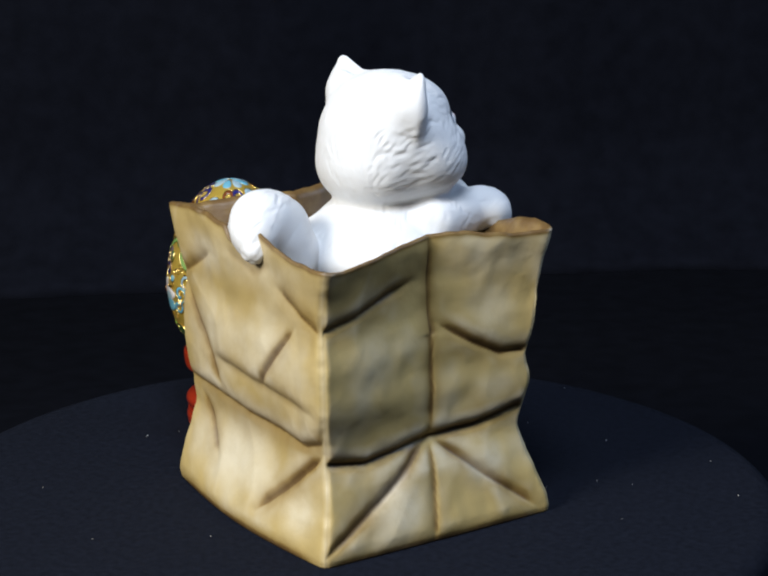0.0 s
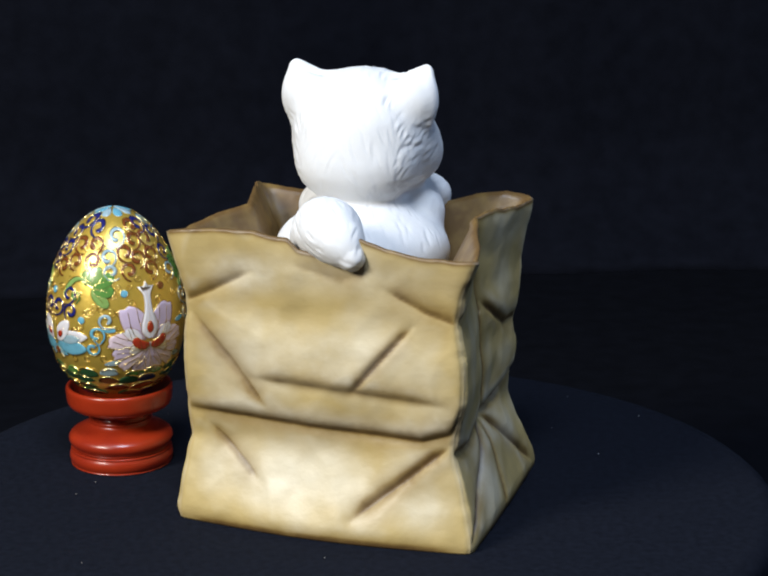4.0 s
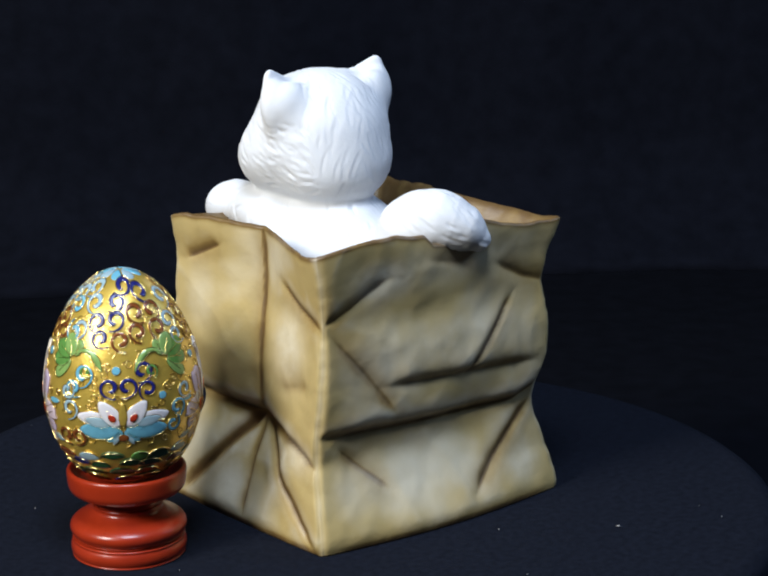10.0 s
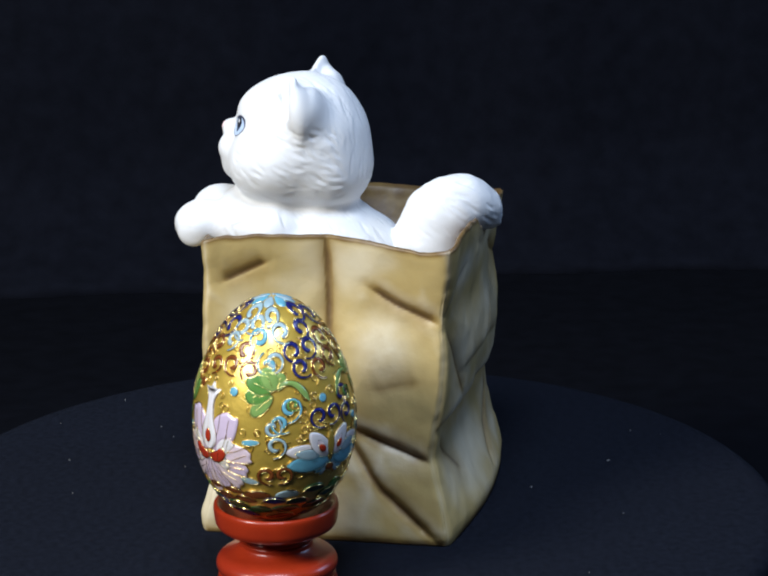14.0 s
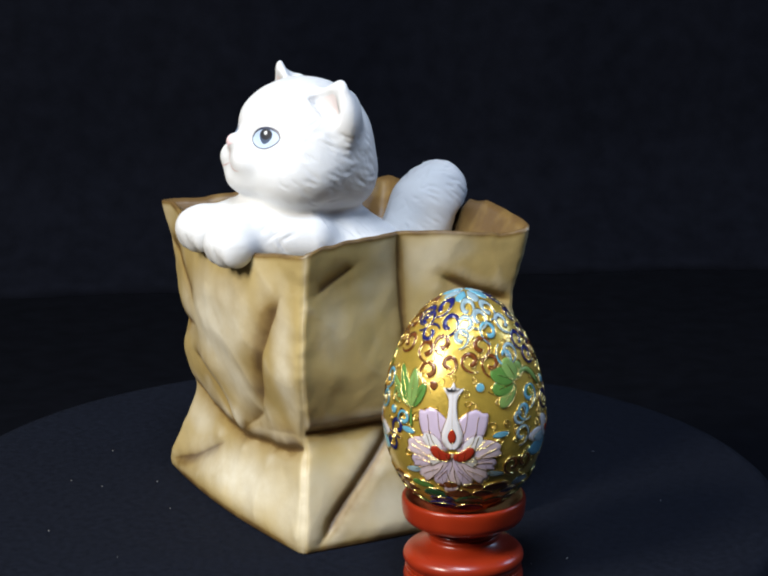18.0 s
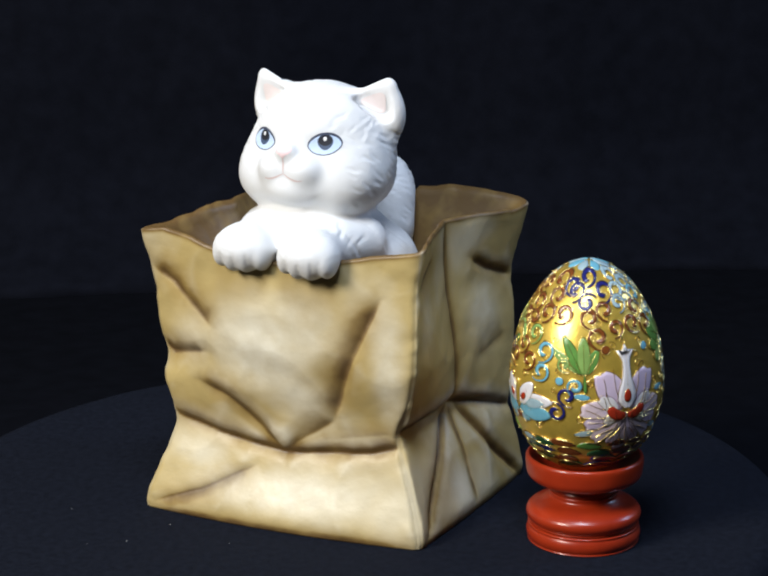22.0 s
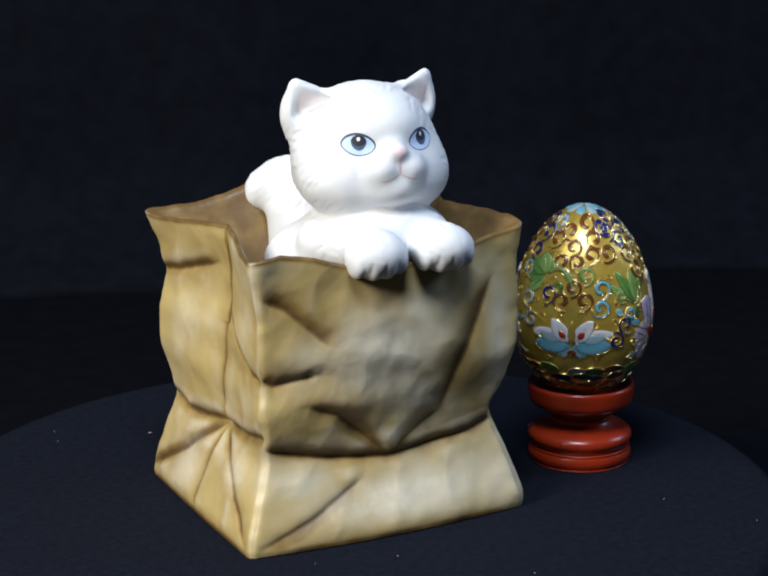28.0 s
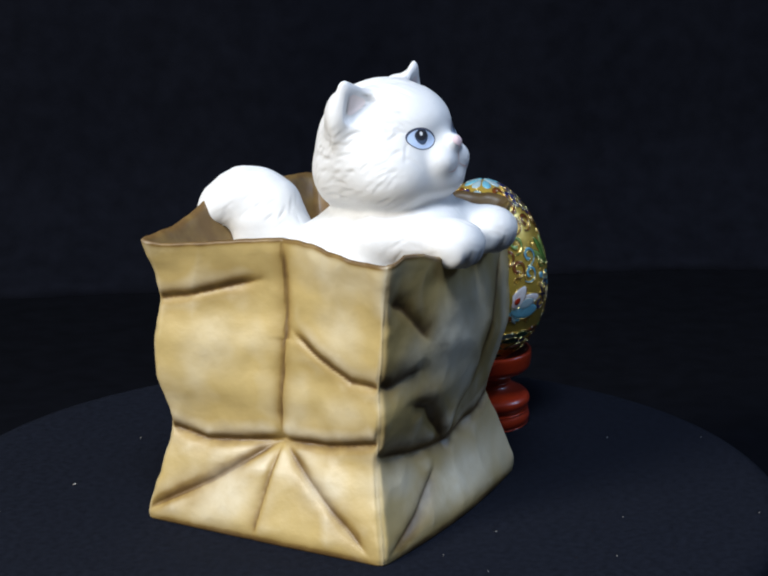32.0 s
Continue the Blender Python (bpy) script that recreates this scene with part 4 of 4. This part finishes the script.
def pink_lotus(egg, phi):
    f = new("lotus_flower")
    f.parent = egg
    tagged(f, "pale pink enamel lotus with a red heart")
    z0 = 25.5
    rows = [(math.pi, 15.0, 6.0, 0.0, PINK), (2.74, 12.6, 5.0, 0.8, LILAC), (2.34, 13.6, 6.6, 1.2, PINK), (1.88, 12.8, 5.8, 1.8, LILAC), (1.42, 13.2, 6.8, 2.2, PINK),
            (0.36, 15.2, 9.2, 2.2, LILAC), (0.72, 8.6, 4.4, 3.0, WHITE_EN), (2.05, 7.4, 3.6, 1.4, WHITE_EN)]
    k = 0
    for ang, ln, w, x, mat in rows:
        for sx in ((1,) if ang == math.pi else (-1, 1)):
            enamel("petal", f, phi, z0, petal(ln, w, sx * ang, sx * x, 0.0, tip=0.30, notch=1.6, curl=sx * 1.6), mat, 0.20 + 0.008 * k, 0.11)
            # curled veins on each petal
            for off, lo, hi in ((-0.22, 0.34, 0.90), (0.20, 0.42, 0.80)):
                vein = []
                for u in np.linspace(lo, hi, 11):
                    q = off * w + 0.9 * math.sin(u * 5.0 + 2 * off)
                    vein.append((sx * (x + ln * u * math.sin(ang) + q * math.cos(ang)), ln * u * math.cos(ang) - q * math.sin(ang)))
                wire_on(f, phi, z0, vein, 0.11, 0.27 + 0.011 * k, WIRE)
            k += 1
    # the tall seed pod in the middle, with a three-pointed crown
    side = [(0.8, 0.1), (2.2, 0.9), (3.2, 2.8), (3.1, 5.0), (2.3, 7.4), (1.5, 9.8), (1.2, 12.4), (1.25, 14.6), (1.8, 16.0), (3.2, 18.0), (1.9, 17.6), (1.1, 17.5), (0.5, 18.6)]
    pod = side + [(0.0, 19.8)] + [(-x, y) for x, y in side[::-1]] + [(0.0, 0.0)]
    mid = [(0.0, y) for x, y in side] + [(0.0, 18.4)] + [(0.0, y) for x, y in side[::-1]] + [(0.0, 0.4)]
    v = [on_egg(phi, z0, 0, 9.0, 0.7)]
    n = len(pod)
    for q in (0.02, 0.5, 0.85, 1.0):
        o = np.array(pod) * q + np.array(mid) * (1 - q)
        v += list(on_egg(phi, z0 + 1.2, o[:, 0], o[:, 1], 0.62 if q < 0.9 else -0.1))
    part("pod", v[1:], grid_faces(n, 4, True), WHITE_EN, f)
    wire_on(f, phi, z0 + 1.2, np.array(pod + pod[:1]), 0.10, 0.42, WIRE)
    enamel("seed", f, phi, z0 + 1.2, petal(4.2, 2.4, 0, 0, 2.0), RED_EN, 0.72, 0.09)
    for sx in (-1, 1):
        enamel("heart", f, phi, z0, [(sx * x, y) for x, y in [(0.2, -1.6), (1.6, -2.6), (3.6, -2.4), (5.4, -1.2), (6.4, 0.6), (6.0, 1.9), (4.4, 2.2), (3.4, 1.2), (2.0, 0.4), (0.4, -0.2)]], RED_EN, 0.60, 0.10)
        wire_on(f, phi, z0, [(sx * (1.2 + 0.5 * u), -2.2 + 2.2 * u) for u in np.linspace(0, 1, 5)], 0.09, 0.72, WIRE)
        wire_on(f, phi, z0, [(sx * (3.2 + 0.6 * u), -2.2 + 3.0 * u) for u in np.linspace(0, 1, 5)], 0.09, 0.72, WIRE)
        # turquoise sepals beside the flower
        enamel("sepal", f, phi, z0, petal(5.4, 2.0, sx * 1.5, sx * 11.5, 5.0), TEAL, 0.22, 0.09)
        enamel("sepal", f, phi, z0, petal(5.8, 2.2, sx * 1.75, sx * 9.5, -6.6), PALE, 0.22, 0.09)


def scroll_rows(root, mat, rows):
    """Crooks of one enamel at rows of angle in degrees, height, radius, hand, turn."""
    for deg, z, r, flip, rot in rows:
        scroll(root, math.radians(deg), z, 0.0, 0.0, r, flip, rot, mat)


def blue_lotus(egg, phi):
    f = new("lotus_flower")
    f.parent = egg
    tagged(f, "white and turquoise enamel lotus")
    z0 = 23.4
    for k, (ang, ln, w, x, y, mat) in enumerate([(2.25, 6.0, 4.0, 0.4, 0.4, TEAL), (1.30, 13.8, 5.6, 1.0, 1.8, WHITE_EN), (1.62, 13.2, 6.6, 0.6, 0.6, TEAL), (1.42, 8.2, 3.6, 3.6, 2.4, PALE),
                                                 (0.66, 10.2, 5.6, 0.8, 1.6, WHITE_EN), (0.60, 5.6, 2.4, 1.4, 2.2, PINK)]):
        for sx in (-1, 1):
            enamel("petal", f, phi, z0, petal(ln, w, sx * ang, sx * x, y, tip=0.75, curl=sx * (0.9 if k == 1 else 0.0)), mat, 0.22 + 0.02 * k, 0.10)
    enamel("petal", f, phi, z0, petal(8.0, 2.6, 0, 0, 1.4), GOLD, 0.36, 0.10)
    for sx in (-1, 1):
        enamel("seed", f, phi, z0, petal(2.8, 2.0, sx * 0.7, sx * 2.3, 3.4), RED_EN, 0.55, 0.09)
        enamel("sepal", f, phi, z0, petal(4.6, 1.8, sx * 2.6, sx * 0.8, -0.6), PALE, 0.22, 0.09)
    enamel("bud", f, phi, z0, round_outline(1.5, 1.2, 14, 0, -2.2), BROWN, 0.3, 0.10)


def lobed_leaf(egg, deg, z0, flip):
    """Rounded lobes at the end of an arching stem."""
    f = new("leaf_spray")
    f.parent = egg
    tagged(f, "green enamel leaf on an arching stem")
    phi = math.radians(deg)
    for k, (ang, ln, w, x, y, mat) in enumerate([(2.35, 8.6, 3.8, 0.8, -0.6, LEAF), (1.80, 7.8, 4.6, 1.0, 0.0, GREEN), (-0.30, 5.0, 3.4, -0.6, 0.6, LEAF), (1.15, 8.0, 5.0, 0.8, 0.4, GREEN), (0.40, 7.0, 4.8, 0.2, 0.4, LEAF)]):
        enamel("leaf", f, phi, z0, petal(ln, w, ang * flip, x * flip, y, tip=-0.5), mat, 0.22 + 0.02 * k, 0.10)
        a = ang * flip
        wire_on(f, phi, z0, [(x * flip + ln * u * math.sin(a), y + ln * u * math.cos(a)) for u in np.linspace(0.12, 0.72, 6)], 0.08, 0.33 + 0.024 * k, WIRE)
    band(f, phi, z0, [(flip * (1.0 - 11.0 * u), 0.4 + 2.6 * math.sin(u * 2.9) - 4.2 * u ** 3) for u in np.linspace(0, 1, 20)], 0.95, LEAF, "stem")
    band(f, phi, z0, crook(1.5, flip, 0.6) + (-5.0 * flip, -3.4), 0.6, GREEN, "tendril")


def leaf_fan(egg, deg, z0):
    """Three broad pointed leaves that rise from one foot."""
    f = new("leaf_spray")
    f.parent = egg
    tagged(f, "fan of green enamel leaves")
    phi = math.radians(deg)
    for k, (ang, ln, w, x, y, mat) in enumerate([(-0.95, 12.5, 3.0, -0.6, 1.0, LEAF), (0.42, 8.4, 3.6, 0.6, 0.8, GREEN), (-0.50, 13.0, 3.8, -0.2, 0.6, GREEN), (-0.06, 11.6, 4.2, 0.2, 0.4, LEAF)]):
        enamel("leaf", f, phi, z0, petal(ln, w, ang, x, y, tip=0.5), mat, 0.22 + 0.02 * k, 0.10)
        wire_on(f, phi, z0, [(x + ln * u * math.sin(ang), y + ln * u * math.cos(ang)) for u in np.linspace(0.12, 0.8, 6)], 0.08, 0.33 + 0.024 * k, WIRE)
    band(f, phi, z0, [(0.2 + 0.5 * u, 1.0 - 6.0 * u) for u in np.linspace(0, 1, 8)], 0.6, GREEN, "stem")
    band(f, phi, z0, crook(1.7, -1, 0.2) + (-6.0, 3.4), 0.6, LEAF, "tendril")


def build_egg():
    e = thing("cloisonne_egg", EGG_AT @ pose(0, 0, 0.0232), "gold cloisonne enamel egg with lotus flowers and scrolls", "egg")
    prof = [(max(0.01, float(egg_r(EGG_H * (0.5 - 0.5 * math.cos(math.pi * k / 72))))), EGG_H * (0.5 - 0.5 * math.cos(math.pi * k / 72))) for k in range(73)]
    v, f = lathe(prof, 96)
    part("shell", v, f, GOLD, e, "stippled gold ground")
    rad = math.radians
    for phi in (-38, 142):
        pink_lotus(e, rad(phi))
    for phi in (55, 231):
        blue_lotus(e, rad(phi))
    lobed_leaf(e, 14, 44.6, -1)
    lobed_leaf(e, 91, 44.4, 1)
    lobed_leaf(e, 204, 46.6, -1)
    leaf_fan(e, 289, 36.6)
    # scrolls over the first pink lotus
    scroll_rows(e, NAVY, [(275, 60.3, 1.6, 1, 0.3), (311, 60.3, 1.8, 1, 0.0), (289, 57.3, 1.6, 1, 2.5), (290, 63.8, 1.5, 1, -0.2)])
    scroll_rows(e, PALE, [(332, 60.2, 1.7, -1, 0.2), (334, 64.0, 1.4, 1, 0.0), (326, 57.2, 1.5, 1, 0.3), (350, 61.6, 1.6, 1, -0.5), (14, 29.6, 1.9, 1, 0.2), (12, 34.8, 1.7, -1, 2.6)])
    scroll_rows(e, TEAL, [(358, 58.4, 1.7, -1, -0.6), (8, 51.6, 1.8, 1, -2.4)])
    scroll_rows(e, BROWN, [(293, 53.3, 1.8, -1, 0.1), (308, 55.4, 1.6, -1, -0.2), (300, 48.0, 1.9, -1, -0.1), (346, 55.0, 1.8, 1, 0.0), (335, 51.2, 1.7, -1, 0.2), (353, 50.3, 1.8, -1, -0.7),
                           (317, 50.4, 1.5, 1, 0.2), (7, 20.6, 1.7, -1, 0.0), (19, 20.8, 1.7, 1, 0.0)])
    # scrolls round the first blue lotus
    scroll_rows(e, NAVY, [(61, 64.0, 1.5, 1, -0.6), (88, 62.4, 1.7, -1, 0.0), (50, 60.2, 1.6, 1, -0.3), (32, 55.0, 1.8, -1, 0.2), (50, 55.6, 1.8, 1, -0.2), (37, 50.6, 1.7, -1, 0.5),
                          (46, 36.8, 1.9, -1, 0.1), (59, 37.0, 1.9, 1, -0.1), (71, 41.4, 1.9, 1, 0.0), (74, 36.0, 1.7, -1, -0.9)])
    scroll_rows(e, BROWN, [(72, 57.3, 1.8, -1, 0.2), (92, 57.5, 1.8, 1, -0.2), (55, 50.0, 1.8, -1, 0.0), (71, 52.2, 1.7, -1, -0.2), (92, 52.6, 1.8, -1, -0.8)])
    scroll_rows(e, TEAL, [(25, 40.2, 2.1, 1, 0.2), (17, 36.0, 1.7, -1, 0.4), (98, 28.8, 1.9, 1, 0.3), (94, 23.8, 1.6, -1, 2.6)])
    scroll_rows(e, PALE, [(108, 53.8, 1.8, 1, 0.4), (14, 52.6, 1.7, 1, 0.0), (23, 59.8, 1.7, -1, 0.2), (11, 63.4, 1.4, 1, 0.0), (119, 60.0, 1.8, 1, 0.2), (111, 49.4, 1.7, -1, 0.5), (106, 33.6, 1.7, -1, 0.6)])
    # scrolls over the second pink lotus
    scroll_rows(e, BROWN, [(127, 55.0, 1.8, -1, 0.1), (141, 58.5, 1.7, 1, 0.0), (161, 58.5, 1.8, -1, 0.3), (140, 53.0, 1.7, 1, 0.4), (157, 53.6, 1.8, 1, -0.2), (129, 49.5, 1.7, -1, -0.4), (152, 49.2, 1.8, 1, 0.3), (147, 62.6, 1.4, -1, 0.0)])
    scroll_rows(e, NAVY, [(163, 62.6, 1.5, 1, 0.0), (180, 53.3, 1.8, -1, 0.2), (182, 59.4, 1.7, 1, 0.3), (209, 40.7, 1.9, 1, 0.1)])
    scroll_rows(e, PALE, [(176, 47.4, 1.8, 1, 0.3), (188, 38.0, 1.9, -1, 0.0), (192, 31.0, 1.8, 1, 2.6), (196, 62.6, 1.5, -1, 0.4)])
    # scrolls round the second blue lotus
    scroll_rows(e, BROWN, [(244, 62.8, 1.7, 1, 0.2), (219, 60.4, 1.7, -1, 0.5), (204, 58.0, 1.7, 1, 0.2), (228, 55.8, 1.8, 1, -0.4), (217, 51.2, 1.7, -1, 0.3), (253, 58.6, 1.7, -1, 0.0), (248, 53.8, 1.7, 1, 0.2),
                           (233, 51.4, 1.5, -1, -0.9), (267, 54.0, 1.8, 1, -0.3)])
    scroll_rows(e, BROWN, [(221, 38.9, 1.9, -1, 0.0), (241, 39.2, 1.9, 1, 0.0), (231, 43.4, 1.7, 1, 0.2)])
    scroll_rows(e, NAVY, [(269, 61.4, 1.6, -1, 0.2), (277, 30.4, 1.8, -1, 0.0), (269, 25.0, 1.8, -1, 3.1)])
    scroll_rows(e, TEAL, [(256, 43.0, 2.0, 1, 0.0), (255, 36.8, 1.9, 1, -0.5), (283, 33.6, 1.5, -1, -0.9)])
    scroll_rows(e, LEAF, [(242, 47.4, 1.8, 1, 0.3)])
    for deg, z, mat in ((306, 44.5, BROWN), (342, 44.3, TEAL), (51, 41.8, TEAL), (85, 33.5, TEAL), (122, 42.4, TEAL), (271, 34.9, TEAL), (158, 43.4, BROWN)):
        enamel("bud", e, rad(deg), z, round_outline(1.3, 1.3, 14), mat, 0.3, 0.10)
    # turquoise flower at the top
    cap = new("cap_flower")
    cap.parent = e
    tagged(cap, "turquoise enamel flower at the tip")
    for k in range(8):
        a0 = 2 * math.pi * k / 8
        v = []
        n = 16
        for ring in (0.0, 0.5, 0.85, 1.0):
            for j in range(n):
                t = 2 * math.pi * j / n
                rr = 3.9 + ring * 2.9 * math.cos(t)
                aa = a0 + ring * 0.36 * math.sin(t)
                # height of the shell at that radius, near the tip
                lo, hi = EGG_H * 0.6, EGG_H
                for _ in range(24):
                    mid = 0.5 * (lo + hi)
                    lo, hi = (mid, hi) if egg_r(mid) > rr else (lo, mid)
                v.append((rr * math.cos(aa), rr * math.sin(aa), lo + (0.32 if ring < 1 else -0.1)))
        part("petal", v, grid_faces(n, 4, True), TEAL if k % 2 else PALE, cap)
    # uneven waves round the foot
    rnd = random.Random(8)
    for row, (z0, cnt) in enumerate(((13.8, 17), (11.0, 16), (8.0, 13), (5.2, 10))):
        for k in range(cnt):
            phi = 2 * math.pi * (k + 0.5 * (row % 2) + rnd.uniform(-0.25, 0.25)) / cnt
            w = 2 * math.pi * float(egg_r(z0)) / cnt * rnd.uniform(0.42, 0.58)
            h, lean = rnd.uniform(1.6, 2.8), rnd.uniform(-1.2, 1.2)
            arc = [(w * math.cos(a) + lean * math.sin(a), h * math.sin(a)) for a in np.linspace(0, math.pi, 10)]
            enamel("wave", e, phi, z0 + rnd.uniform(-0.7, 0.7), arc + [(-w * 0.6, -0.4), (0, -0.8), (w * 0.6, -0.4)], rnd.choice((DARKGREEN, DARKGREEN, BROWN, NAVY) if row else (DARKGREEN, BROWN, GREEN, PALE)), 0.2, 0)
            wire_on(e, phi, z0, np.array(arc[1:rnd.choice((6, 8, 10))]), rnd.uniform(0.14, 0.26), 0.3, WIRE)
    # small cloud wires on the gold ground
    rnd = random.Random(5)
    for k in range(240):
        phi, z0 = rnd.uniform(0, 2 * math.pi), rnd.uniform(18, 58)
        wire_on(e, phi, z0, crook(rnd.uniform(0.7, 1.2), rnd.choice((-1, 1)), rnd.uniform(0, 6.3)), 0.15, 0.10, WIRE)
    verts, faces, base = [], [], 0
    for v, f in WIRES:
        verts.append(v)
        faces += [tuple(i + base for i in q) for q in f]
        base += len(v)
    ob = part("gold_wire", np.concatenate(verts), faces, WIRE, e, "fine gold wire")
    tagged(ob, kind="stuff")
    return e


EGG = build_egg()


# ---- lint on the cloth ----
def lint(table):
    rnd = random.Random(11)
    v, f = [], []
    for k in range(26):
        r, a = 142 * math.sqrt(rnd.random()), rnd.uniform(0, 6.283)
        if r < 62 and k % 3:
            continue
        x, y = r * math.cos(a) * 0.97, r * math.sin(a) * 0.97
        ln, w, t = rnd.choice((0.2, 0.22, 0.28, 0.3, 0.9)), rnd.uniform(0.07, 0.13), rnd.uniform(0, 6.283)
        c, s = math.cos(t), math.sin(t)
        b = len(v)
        for dx, dy, dz in ((-ln, 0, 0.2), (0, -w, 0.3), (ln, 0, 0.25), (0, w, 0.3), (0, 0, 0.55), (0, 0, 0.1)):
            v.append((x + dx * c - dy * s, y + dx * s + dy * c, dz))
        f += [(b, b + 1, b + 4), (b + 1, b + 2, b + 4), (b + 2, b + 3, b + 4), (b + 3, b, b + 4), (b + 1, b, b + 5), (b + 2, b + 1, b + 5), (b + 3, b + 2, b + 5), (b, b + 3, b + 5)]
    tagged(part("lint", v, f, LINT, table, "pale specks of lint"), kind="stuff")


lint(TURNTABLE)


def motions():
    for ob, at in ((TURNTABLE, pose(0, 0, 0)), (FIGURINE, BAG_AT), (STAND, EGG_AT), (EGG, EGG_AT @ pose(0, 0, 0.0232))):
        walk(ob, [(t, pose(0, 0, 0, 0, 0, a) @ at) for t, a in enumerate(ANGLES)])


motions()
